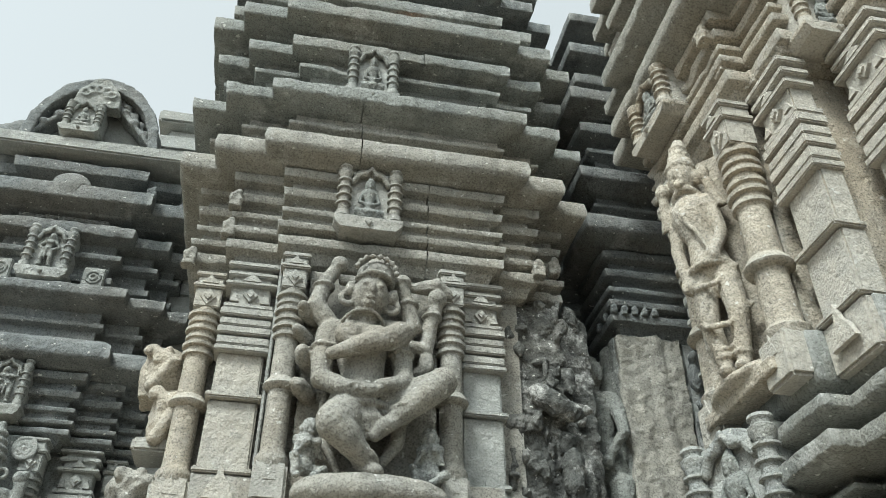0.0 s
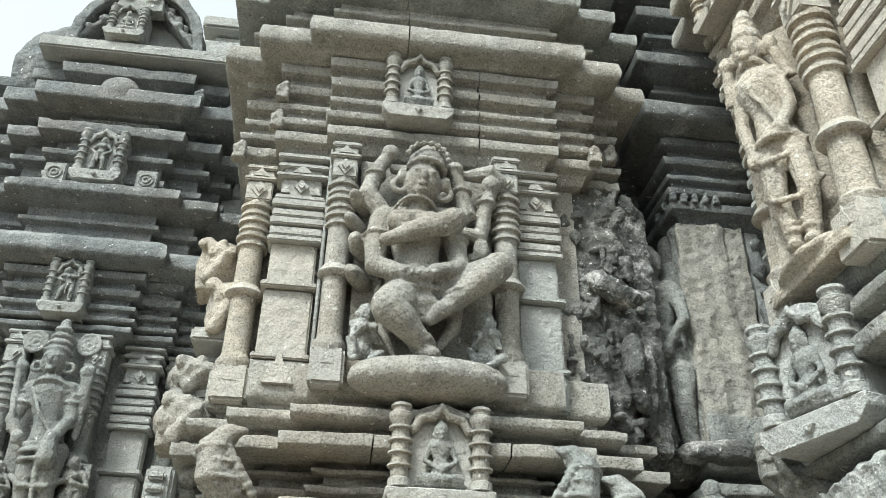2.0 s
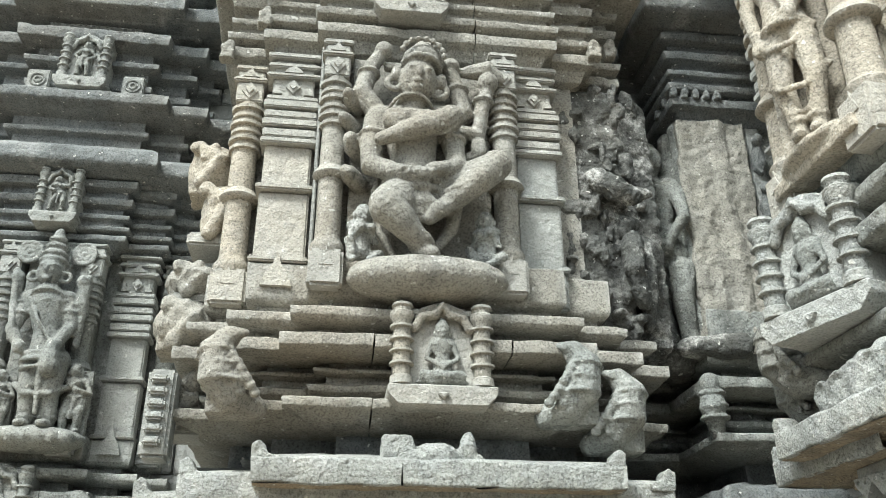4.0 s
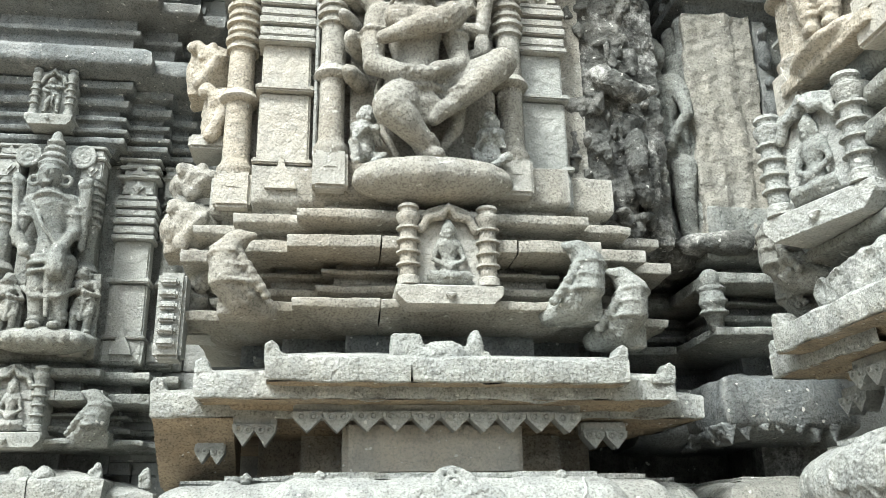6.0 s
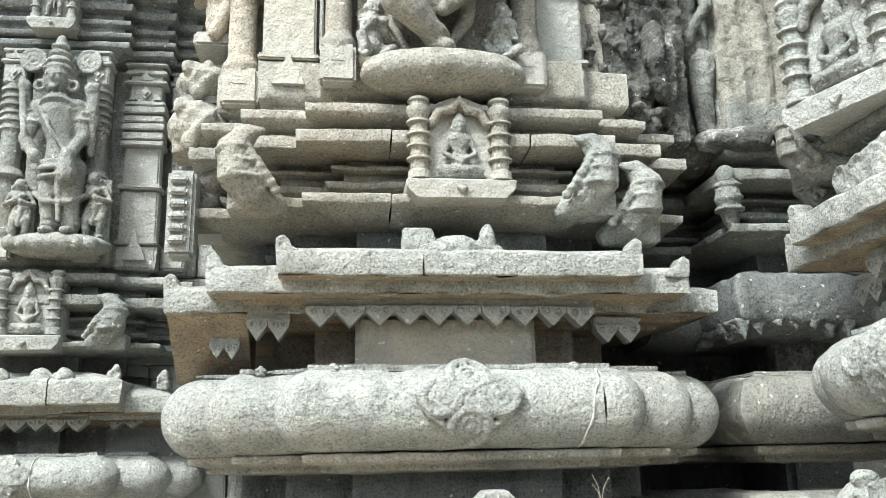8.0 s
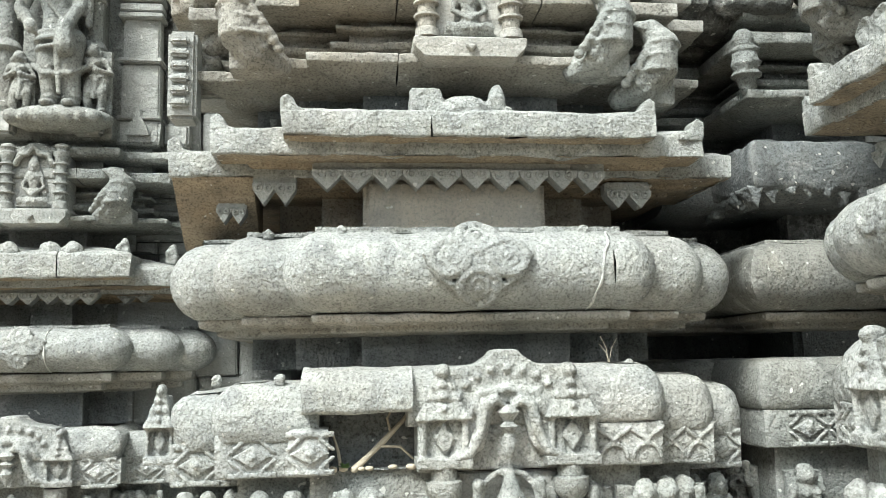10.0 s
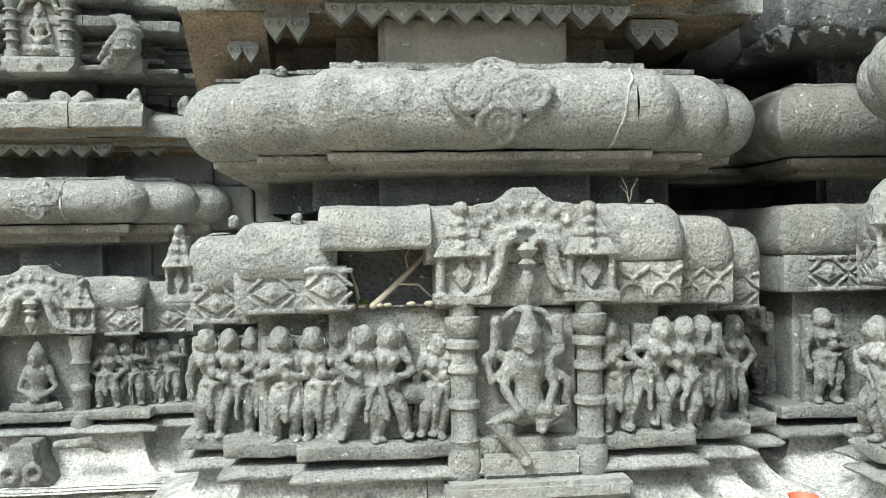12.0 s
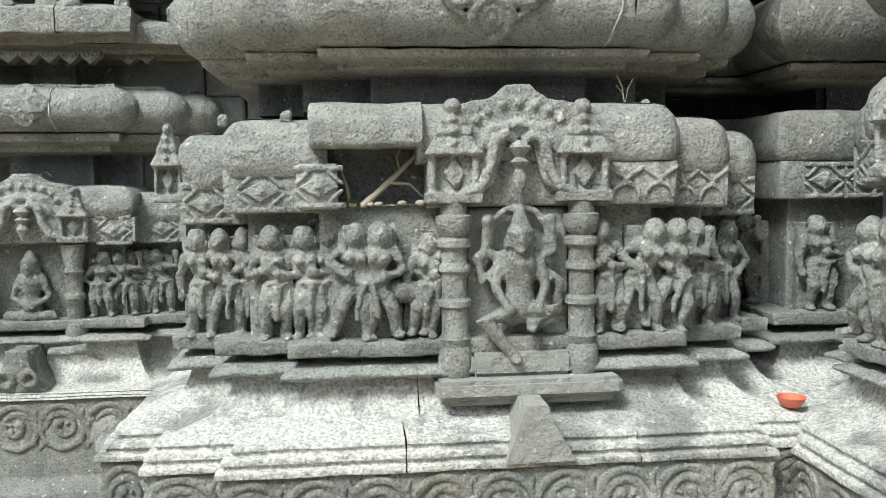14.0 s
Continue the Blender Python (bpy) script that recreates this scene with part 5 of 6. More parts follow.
# worn nubs on the torus and the roll
for x, yy in ((-0.3, -0.03), (-0.54, 0.06), (0.52, -0.03), (0.14, -0.04)):
    antefix(P, x, yy, 2.355, 0.018, 0.026, PALE)
for x, yy in ((-0.5, 0.02), (-0.72, 0.15), (0.66, -0.03)):
    antefix(P, x, yy, 1.87 if x < 0 else 1.895, 0.018, 0.026, PALE)


# ---- dressing of the set-back pier ----
round_column(L, -1.47, 0.0, 0.05, Z_L, GREY)
round_column(L, -1.86, 0.0, 0.05, Z_L, GREY)
flat_pilaster(L, -1.36, -1.18, 0.1, Z_L, GREY, GREY)
flat_pilaster(L, -2.18, -2.01, 0.1, Z_L, GREY, GREY)
round_column(L, -1.105, 0.215, 0.045, Z_L, GREY)
teeth(L, -1.95, -1.42, 0.05, 2.25, 6, 0.06, GREY)
teeth(L, -1.36, -1.2, 0.14, 2.25, 2, 0.05, GREY)
teeth(L, -1.98, -1.46, 0.02, Z_L(6.02), 7, 0.055, DARK)
medallion(L, -1.7, Z_L(2.22), 0.1, 0.8, PALE)
scrolls(L, -2.0, -1.06, -0.325, 0.66)
niche(M_L, -1.68, 2.595, 2.935, 0.3, 0.07, "carved niche with a worn seated figure on the set-back pier")
niche(M_L, -1.69, 4.165, 4.465, 0.22, 0.08, "small carved niche above the standing statue", fig=VARIANTS[2])
niche(M_L, -1.7, 4.99, 5.33, 0.27, 0.1, "pale carved niche high on the set-back pier", PALE, fig=VARIANTS[1])
makara(L, -1.33, -0.03, 2.6, -1, 0.85, GREY)
for x in (-1.44, -1.95):
    slab("rosette_block", L, x - 0.06, x + 0.06, -0.05, 0.1, 4.98, 5.12, GREY)
    b = bmesh.new()
    ring_into(b, (x, -0.052, 5.05), 0.04, 0.008, 14)
    ring_into(b, (x, -0.052, 5.05), 0.018, 0.008, 10)
    part("rosette", carved("rosette", b, GREY, 0.005, 0.001), L)
for x, yy, z in ((-1.285, -0.06, 2.43), (-1.09, 0.04, 2.41), (-1.23, -0.12, Z_L(6.17)), (-1.05, 0.0, Z_L(6.17))):
    antefix(L, x, yy, z, 0.028, 0.09, PALE if z < 4 else DARK)
b = bmesh.new()
ball_into(b, (-1.7, -0.12, Z_L(6.17)), (0.12, 0.05, 0.11), 14)
part("eave_crest", carved("eave_crest", b, DARK, 0.008, 0.004), L)
b = bmesh.new()
for x in (-1.78, -1.6, -1.5):
    ball_into(b, (x, -0.08, 2.44), (0.05, 0.04, 0.05), 10)
part("eave_crest", carved("eave_crest", b, PALE, 0.008, 0.006), L)
# arched gable on top: a thick half-round rim over stepped sloping slabs, with a niche in its middle
CX, CZ, RW, RH = -1.7, 6.03, 0.42, 0.59
gable_top = thing("arched_gable", M_L, "dark worn half-round gable crowning the set-back pier", "gable")
b = bmesh.new()
rim = [(CX + RW * math.cos(radians(180 * k / 16)), CZ + RH * math.sin(radians(180 * k / 16))) for k in range(17)]
prism_into(b, rim + [(CX - RW * 0.84, CZ), *[(CX - RW * 0.84 * math.cos(radians(180 * k / 16)), CZ + RH * 0.84 * math.sin(radians(180 * k / 16))) for k in range(1, 16)], (CX + RW * 0.84, CZ)], -0.1, 0.3)
part("rim", carved("rim", b, DARK, 0.011, 0.01, 12), gable_top)
b = bmesh.new()
prism_into(b, [(CX + RW * 0.9 * math.cos(radians(180 * k / 12)), CZ + RH * 0.9 * math.sin(radians(180 * k / 12))) for k in range(13)], 0.04, 0.3)
part("back_panel", plain_mesh("back_panel", b, DARK, 40, 0.006), gable_top)
for q in (-1, 1):
    for k in range(3):
        b = bmesh.new()
        x0, x1 = CX + q * RW * (0.2 + 0.04 * k), CX + q * RW * (0.92 - 0.16 * k)
        z0, z1 = CZ + RH * (0.62 + 0.1 * k), CZ + RH * (0.02 + 0.22 * k)
        pts = [(x0, z0), (x1, z1), (x1, z1 + 0.05), (x0, z0 + 0.06)]
        prism_into(b, pts if q > 0 else [pts[0], pts[3], pts[2], pts[1]], -0.08 + 0.04 * k, 0.1)
        for u in range(3):
            t = 0.25 + 0.25 * u
            ball_into(b, (x0 + (x1 - x0) * t, -0.06 + 0.04 * k, z0 + (z1 - z0) * t + 0.05), (0.035, 0.035, 0.035), 8)
        part("sloping_slab", carved("sloping_slab", b, DARK, 0.009, 0.008, 14), gable_top)
b = bmesh.new()
box_into(b, CX - RW * 1.3, CX + RW * 1.6, -0.14, 0.3, CZ - 0.1, CZ - 0.01)
bmesh.ops.bevel(b, geom=list(b.edges), offset=0.012, segments=2, affect="EDGES")
part("base_slab", plain_mesh("base_slab", b, GREY, 40, 0.008), gable_top)
b = bmesh.new()
ball_into(b, (CX - RW * 1.15, 0.2, CZ - 0.02), (RW * 0.75, 0.2, RH * 0.6), 20)
part("side_mound", carved("side_mound", b, DARK, 0.014, 0.014, 10), gable_top)
niche(M_L, CX - 0.06, CZ + 0.04, CZ + RH * 0.5, 0.24, 0.13, "dark small niche in the middle of the arched gable", GREY)
b = bmesh.new()
prism_into(b, [(CX - 0.17, CZ + RH * 0.5), (CX + 0.13, CZ + RH * 0.5), (CX + 0.11, CZ + RH * 0.72), (CX + 0.02, CZ + RH * 0.93), (CX - 0.06, CZ + RH * 0.93), (CX - 0.15, CZ + RH * 0.72)], -0.13, -0.04)
for k in range(5):
    a = radians(30 * k + 30)
    ring_into(b, (CX - 0.02 + 0.09 * math.cos(a), -0.135, CZ + RH * 0.6 + 0.09 * math.sin(a)), 0.03, 0.011, 10)
thing("gable_antefix", M_L, "leaf-shaped carved antefix on the arched gable", "antefix", data=carved("gable_antefix", b, GREY, 0.008, 0.004))
for k, (x0, x1, z0, z1, yy) in enumerate(((-1.6, -0.75, 5.85, 6.2, 4.75), (-1.62, -0.75, 6.2, 6.32, 4.65), (-1.5, -0.75, 6.32, 6.6, 4.8), (-1.55, -0.75, 6.6, 6.75, 4.7), (-1.42, -0.75, 6.75, 6.98, 4.9), (-1.5, -0.75, 6.98, 7.1, 4.8))):
    b = bmesh.new()
    box_into(b, x0, x1, yy, 5.4, z0, z1)
    bmesh.ops.bevel(b, geom=list(b.edges), offset=0.02, segments=2, affect="EDGES")
    thing("roof_block", Matrix.Identity(4), "dark weathered block of the roof behind", "stone", "roof blocks", data=plain_mesh("roof_block", b, GREY, 40, 0.01))

# standing statue of the set-back pier
b = bmesh.new()
y = -0.1
tube_into(b, [(-1.58, y, 3.43), (-1.595, y, 3.56), (-1.615, y - 0.01, 3.7)], [0.088, 0.068, 0.098], 14, 0.8)
tube_into(b, [(-1.71, y, 3.73), (-1.53, y, 3.73)], 0.045, 10)
tube_into(b, [(-1.62, y - 0.01, 3.74), (-1.628, y - 0.02, 3.81)], [0.048, 0.042], 10)
face = Vector((-1.632, y - 0.035, 3.86))
ball_into(b, face, (0.062, 0.064, 0.08), 14)
ball_into(b, face + Vector((0, -0.062, -0.01)), (0.011, 0.014, 0.024), 8)
ball_into(b, face + Vector((0, -0.05, -0.055)), (0.022, 0.016, 0.014), 8)
for q in (-1, 1):
    ball_into(b, face + Vector((q * 0.025, -0.056, 0.015)), (0.014, 0.009, 0.007), 6)
    ring_into(b, face + Vector((q * 0.075, 0.0, -0.03)), 0.024, 0.012, 10)
for k in range(4):
    ring_into(b, face + Vector((0, 0.015, 0.055 + 0.04 * k)), 0.06 - 0.009 * k, 0.014, 14, Matrix.Rotation(radians(90), 3, "X"))
tube_into(b, [face + Vector((0, 0.015, 0.04)), face + Vector((0, 0.02, 0.2))], [0.06, 0.028], 12)
ball_into(b, face + Vector((0, 0.02, 0.215)), (0.026, 0.026, 0.03), 8)
for limb in ([(-1.71, y, 3.73), (-1.755, y - 0.02, 3.56), (-1.69, y - 0.07, 3.46)], [(-1.53, y, 3.73), (-1.49, y - 0.02, 3.58), (-1.535, y - 0.08, 3.46)], [(-1.71, y, 3.73), (-1.77, y, 3.67), (-1.78, y - 0.02, 3.83)], [(-1.53, y, 3.73), (-1.455, y, 3.66), (-1.475, y - 0.02, 3.82)]):
    tube_into(b, limb, [0.038, 0.034, 0.026], 10)
    ball_into(b, limb[-1], 0.034, 8)
    ring_into(b, Vector(limb[0]).lerp(Vector(limb[1]), 0.5), 0.038, 0.008, 12, Matrix.Rotation(radians(90), 3, "X"))
for q in (-1, 1):
    x = -1.58 + q * 0.048
    tube_into(b, [(x, y, 3.42), (x + 0.005, y - 0.03, 3.28), (x + 0.012, y, 3.12)], [0.064, 0.048, 0.034], 12)
    ball_into(b, (x + 0.012, y - 0.05, 3.105), (0.034, 0.06, 0.022), 8)
    for z in (3.145, 3.17):
        ring_into(b, (x + 0.011, y, z), 0.038, 0.009, 12, Matrix.Rotation(radians(90), 3, "X"))
for r, z in ((0.1, 3.43), (0.104, 3.4), (0.1, 3.36)):
    ring_into(b, (-1.582, y, z), r, 0.012, 18, Matrix.Rotation(radians(90), 3, "X"))
tube_into(b, [(-1.54, y - 0.09, 3.47), (-1.535, y - 0.09, 3.36)], [0.03, 0.05], 8)
tube_into(b, [(-1.79, y - 0.03, 3.86), (-1.74, y - 0.06, 3.5)], 0.018, 6)
tube_into(b, [(-1.45, y - 0.02, 3.84), (-1.46, y, 3.5)], 0.02, 6)
tube_into(b, [(-1.575, y - 0.08, 3.4), (-1.56, y - 0.07, 3.15)], [0.018, 0.012], 6)
tube_into(b, [(-1.7, y, 3.3), (-1.63, y - 0.07, 3.24), (-1.52, y - 0.07, 3.24), (-1.44, y, 3.3)], 0.014, 6)
tube_into(b, [(-1.7, y - 0.04, 3.72), (-1.62, y - 0.1, 3.58), (-1.53, y - 0.08, 3.46)], 0.011, 6)
for r, z in ((0.06, 3.745), (0.08, 3.715)):
    ring_into(b, (-1.62, y - 0.02, z), r, 0.011, 16, Matrix.Rotation(radians(62), 3, "X"))
for q in (-1, 1):
    for d, r in ((0.13, 0.055), (0.13, 0.03)):
        ring_into(b, (-1.64 + q * d, y + 0.03, 3.99), r, 0.012, 16)
    ball_into(b, (-1.64 + q * 0.13, y + 0.03, 3.99), (0.016, 0.016, 0.016), 8)
box_into(b, -1.78, -1.47, -0.02, 0.08, 3.1, 4.08)
thing("standing_statue", M_L, "four-armed grey stone statue standing on a lotus base", "statue", data=carved("standing_statue", b, GREY, 0.0065, 0.0025, 22))
b = bmesh.new()
ball_into(b, (-1.58, -0.08, 3.05), (0.24, 0.13, 0.06), 24)
for k in range(7):
    ball_into(b, (-1.76 + 0.06 * k, -0.17, 3.04), (0.035, 0.04, 0.035), 8)
thing("lotus_seat", M_L, "grey petalled lotus base under a standing statue", "pedestal", data=carved("lotus_seat", b, GREY, 0.008, 0.003))
for x, s in ((-1.76, 0.3), (-1.43, 0.34)):
    set_figure(M_L, x, -0.06, 3.08, s, 0, "attendant_statue", "small standing stone attendant beside a statue", "attendants")

# lower frieze of the set-back pier
for i, (x, w) in enumerate(((-1.42, 1), (-1.34, 2))):
    set_figure(M_L, x, -0.06 + 0.03 * i, 1.08, 0.3, w)
for x, w in ((-1.3, 0), (-1.24, 4), (-1.19, 2)):
    set_figure(M_L, x, 0.02, 1.08, 0.3, w)
set_figure(M_L, -1.72, -0.08, 1.06, 0.32, SEATED, "deity_statue", "small seated grey deity with bent legs", "")
for x in (-1.53, -1.92):
    turned("frieze_pillar", L, [(0.04, 0.98), (0.05, 1.0), (0.05, 1.06), (0.036, 1.07), (0.036, 1.16), (0.046, 1.17), (0.046, 1.19), (0.036, 1.2), (0.036, 1.28), (0.046, 1.29), (0.036, 1.31), (0.05, 1.38), (0.05, 1.41)], x, -0.1, GREY, 14)
mini_shrine(L, -1.51, -0.12, 1.42, 1.66, 0.12, PALE)
crest(L, -1.72, -0.1, 1.42, 1.72, 0.28, PALE)
row(L, "lozenge", LOZENGE, -1.42, -1.28, -0.11, 1.47, 0.14)
row(L, "lozenge", LOZENGE, -1.26, -1.08, -0.02, 1.47, 0.18)
b = bmesh.new()
ball_into(b, (-1.34, -0.3, 0.62), (0.09, 0.08, 0.09), 10)
ball_into(b, (-1.34, -0.38, 0.58), (0.05, 0.05, 0.05), 8)
for s in (-1, 1):
    ball_into(b, (-1.34 + s * 0.08, -0.32, 0.68), (0.03, 0.03, 0.03), 8)
thing("lion_carving", M_L, "worn stone lion carving on the plinth", "carving", data=carved("lion_carving", b, PALE, 0.008, 0.006))

# ---- dressing of the pier that faces the recess ----
for a in (0.3, 0.79):
    round_column(R, a, 0.0, 0.062, Z_R, TAN)
flat_pilaster(R, 0.88, 1.1, 0.08, Z_R, TAN, TAN)
flat_pilaster(R, 1.14, 1.38, 0.28, Z_R, TAN, TAN)
flat_pilaster(R, 0.02, 0.19, 0.11, Z_R, GREY, GREY)
teeth(R, 0.22, 0.86, 0.05, Z_R(2.555), 7, 0.075, GREY)
teeth(R, 0.0, 0.16, 0.14, Z_R(2.505), 2, 0.07, GREY)
medallion(R, 0.44, Z_R(2.22), 0.15, 1.0, PALE)
scrolls(R, -0.1, 1.2, -0.325, 0.68)
niche(M_R @ pose(0.43, 0, 0, 0, 0, 18), 0.0, 3.11, 3.54, 0.42, 0.12, "weathered carved niche under the tan standing statue", PALE)
niche(M_R, 0.4, 5.1, 5.42, 0.36, 0.1, "tan carved niche above the standing statue", TAN)
niche(pose(1.66, 1.73, 0), 0.0, 4.9, 5.2, 0.28, 0.08, "tan carved niche on the stepped side of the pier", TAN)
makara(R, 0.12, -0.02, 2.98, 1, 1.1, GREY)
makara(R, 0.02, 0.06, 2.9, 1, 0.9, GREY)
horn(R, 0.068, -0.1, Z_R(2.735), -1, PALE)
horn(R, -0.132, -0.01, Z_R(2.735) - 0.05, -1, PALE)
for a, yy, z in ((0.2, 0.0, 4.98), (0.22, -0.02, 4.86), (0.86, 0.0, 5.02), (0.9, 0.1, 4.92), (1.08, 0.12, 4.9), (0.86, -0.05, 5.22)):
    antefix(R, a, yy, z, 0.035, 0.1, TAN)
b = bmesh.new()
for k in range(6):
    h = 0.075 + 0.05 * math.sin(0.6 * k)
    ball_into(b, (0.34 + 0.09 * k, -0.03, Z_R(2.78)), (0.085, 0.07, h), 12)
    ring_into(b, (0.34 + 0.09 * k, -0.09, Z_R(2.78) + h * 0.35), 0.035, 0.009, 12)
    ball_into(b, (0.385 + 0.09 * k, -0.07, Z_R(2.78) + h * 0.55), (0.03, 0.03, 0.03), 8)
part("eave_crest", carved("eave_crest", b, PALE, 0.008, 0.006), R, "carved rounded crest standing on the eave")
mini_shrine(R, 0.3, -0.12, 1.65, 2.0, 0.16, PALE)
mini_shrine(R, 0.78, -0.12, 1.65, 2.0, 0.16, PALE)
crest(R, 0.54, -0.1, 1.65, 2.03, 0.3, PALE)
row(R, "lozenge", LOZENGE, 0.1, 0.22, -0.11, 1.7, 0.12)
row(R, "lozenge", LOZENGE, -0.1, 0.08, -0.02, 1.69, 0.18)
for a, w in ((0.13, 2), (0.23, 5), (0.33, 3), (0.45, 0), (0.58, 1)):
    set_figure(M_R, a, -0.08, 1.14, 0.4, w, wide=1.15, lean=5 if w == 2 else 0)
set_figure(M_R, 0.18, -0.08, 1.14, 0.5, BEAST, "beast_relief", "worn four-legged animal relief in the frieze", "frieze animals")

b = bmesh.new()
y = -0.07
figure_into(b, [(0.25, y, 4.16), (0.235, y, 4.3), (0.215, y - 0.01, 4.43)], (0.215, y - 0.04, 4.62), (0.225, y - 0.02, 4.82), [
    [(0.11, y, 4.47), (0.1, y - 0.02, 4.27), (0.14, y - 0.06, 4.08)],
    [(0.32, y, 4.47), (0.35, y - 0.03, 4.28), (0.3, y - 0.08, 4.17)],
    [(0.11, y, 4.47), (0.07, y - 0.02, 4.4), (0.1, y - 0.06, 4.58)],
    [(0.32, y, 4.48), (0.38, y - 0.01, 4.42), (0.33, y - 0.04, 4.6)]],
    [[(0.2, y, 4.12), (0.19, y - 0.03, 3.92), (0.22, y, 3.71)], [(0.31, y, 4.12), (0.34, y - 0.03, 3.92), (0.3, y, 3.71)]], 1.2)
ring_into(b, (0.25, y + 0.01, 4.14), 0.11, 0.016, 18, Matrix.Rotation(radians(90), 3, "X"), (0, math.pi))
tube_into(b, [(0.13, y, 4.1), (0.18, y - 0.08, 4.05), (0.28, y - 0.09, 4.04), (0.38, y - 0.02, 4.12)], 0.014, 6)
tube_into(b, [(0.13, y - 0.02, 3.93), (0.2, y - 0.09, 3.87), (0.3, y - 0.08, 3.86), (0.4, y, 3.95)], 0.014, 6)
ring_into(b, (0.215, y - 0.02, 4.5), 0.075, 0.014, 16, Matrix.Rotation(radians(60), 3, "X"))
tube_into(b, [(0.13, y - 0.06, 4.46), (0.25, y - 0.1, 4.3), (0.3, y - 0.09, 4.18)], 0.012, 6)
for x, z in ((0.22, 3.76), (0.3, 3.76), (0.22, 3.79), (0.3, 3.79)):
    ring_into(b, (x, y, z), 0.045, 0.009, 12, Matrix.Rotation(radians(90), 3, "X"))
for k in range(3):
    ring_into(b, (0.22, y - 0.03, 4.69 + 0.045 * k), 0.068 - 0.012 * k, 0.011, 14, Matrix.Rotation(radians(90), 3, "X"))
box_into(b, 0.1, 0.42, 0.0, 0.08, 3.68, 4.75)
thing("standing_statue", M_R @ pose(0.53, -0.04, 0.03, 0, 0, 38) @ Matrix.Diagonal((0.78, 0.85, 1, 1)) @ pose(-0.25, 0, 0), "tall tan stone statue with a high crown on a ledge", "statue", data=carved("standing_statue", b, TAN, 0.0065, 0.003, 22))
b = bmesh.new()
ball_into(b, (0.26, -0.05, 3.66), (0.2, 0.09, 0.04), 24)
box_into(b, 0.02, 0.52, -0.1, 0.05, 3.59, 3.645)
thing("lotus_seat", M_R @ pose(0.28, 0, 0.03), "tan oval ledge under the tall standing statue", "pedestal", data=carved("lotus_seat", b, TAN, 0.008, 0.003))

# ---- the recess ----
M_S = pose(1.31, 3.47, 0, 0, 0, -62)
b = bmesh.new()
figure_into(b, [(0.0, -0.03, 3.8), (-0.02, -0.05, 3.97), (-0.03, -0.05, 4.14)], (-0.03, -0.09, 4.33), None, [[(-0.14, 0, 4.16), (-0.2, -0.03, 4.0), (-0.12, -0.1, 3.84)], [(0.08, -0.03, 4.16), (0.14, -0.07, 3.97), (0.06, -0.12, 3.83)]], [[(-0.05, -0.03, 3.74), (-0.06, -0.06, 3.57), (-0.04, -0.02, 3.37)], [(0.06, -0.03, 3.74), (0.07, -0.06, 3.57), (0.05, -0.02, 3.37)]], 1.15)
for k in range(3):
    ring_into(b, (-0.03, -0.08, 4.36 + 0.03 * k), 0.07 - 0.015 * k, 0.012, 12, Matrix.Rotation(radians(90), 3, "X"))
box_into(b, -0.12, 0.1, 0.0, 0.14, 3.34, 4.35)
thing("recess_statue", M_S, "eroded grey stone statue standing in the recess", "statue", data=carved("recess_statue", b, GREY, 0.008, 0.008, 14))
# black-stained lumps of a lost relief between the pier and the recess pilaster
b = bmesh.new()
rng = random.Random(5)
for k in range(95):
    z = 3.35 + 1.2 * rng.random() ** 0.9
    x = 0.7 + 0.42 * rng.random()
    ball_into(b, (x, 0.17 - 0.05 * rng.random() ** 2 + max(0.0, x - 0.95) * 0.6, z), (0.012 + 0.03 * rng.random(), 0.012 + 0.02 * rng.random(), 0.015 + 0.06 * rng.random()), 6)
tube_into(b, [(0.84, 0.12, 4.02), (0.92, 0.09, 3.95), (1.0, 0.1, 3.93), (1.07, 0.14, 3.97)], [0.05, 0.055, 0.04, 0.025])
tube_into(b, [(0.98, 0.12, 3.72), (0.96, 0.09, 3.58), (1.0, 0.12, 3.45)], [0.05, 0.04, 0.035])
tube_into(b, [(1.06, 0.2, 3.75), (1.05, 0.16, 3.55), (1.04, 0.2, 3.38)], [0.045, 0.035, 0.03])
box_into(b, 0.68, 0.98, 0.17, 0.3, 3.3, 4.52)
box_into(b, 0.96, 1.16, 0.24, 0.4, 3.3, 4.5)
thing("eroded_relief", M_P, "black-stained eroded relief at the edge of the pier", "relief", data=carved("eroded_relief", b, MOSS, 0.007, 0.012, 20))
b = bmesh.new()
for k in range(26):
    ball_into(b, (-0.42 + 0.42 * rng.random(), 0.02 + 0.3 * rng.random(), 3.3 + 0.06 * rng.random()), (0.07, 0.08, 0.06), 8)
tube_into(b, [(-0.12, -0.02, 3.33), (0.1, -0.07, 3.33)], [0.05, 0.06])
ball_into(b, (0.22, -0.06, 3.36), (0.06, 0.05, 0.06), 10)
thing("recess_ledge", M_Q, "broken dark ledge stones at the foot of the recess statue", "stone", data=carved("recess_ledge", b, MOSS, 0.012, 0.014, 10))
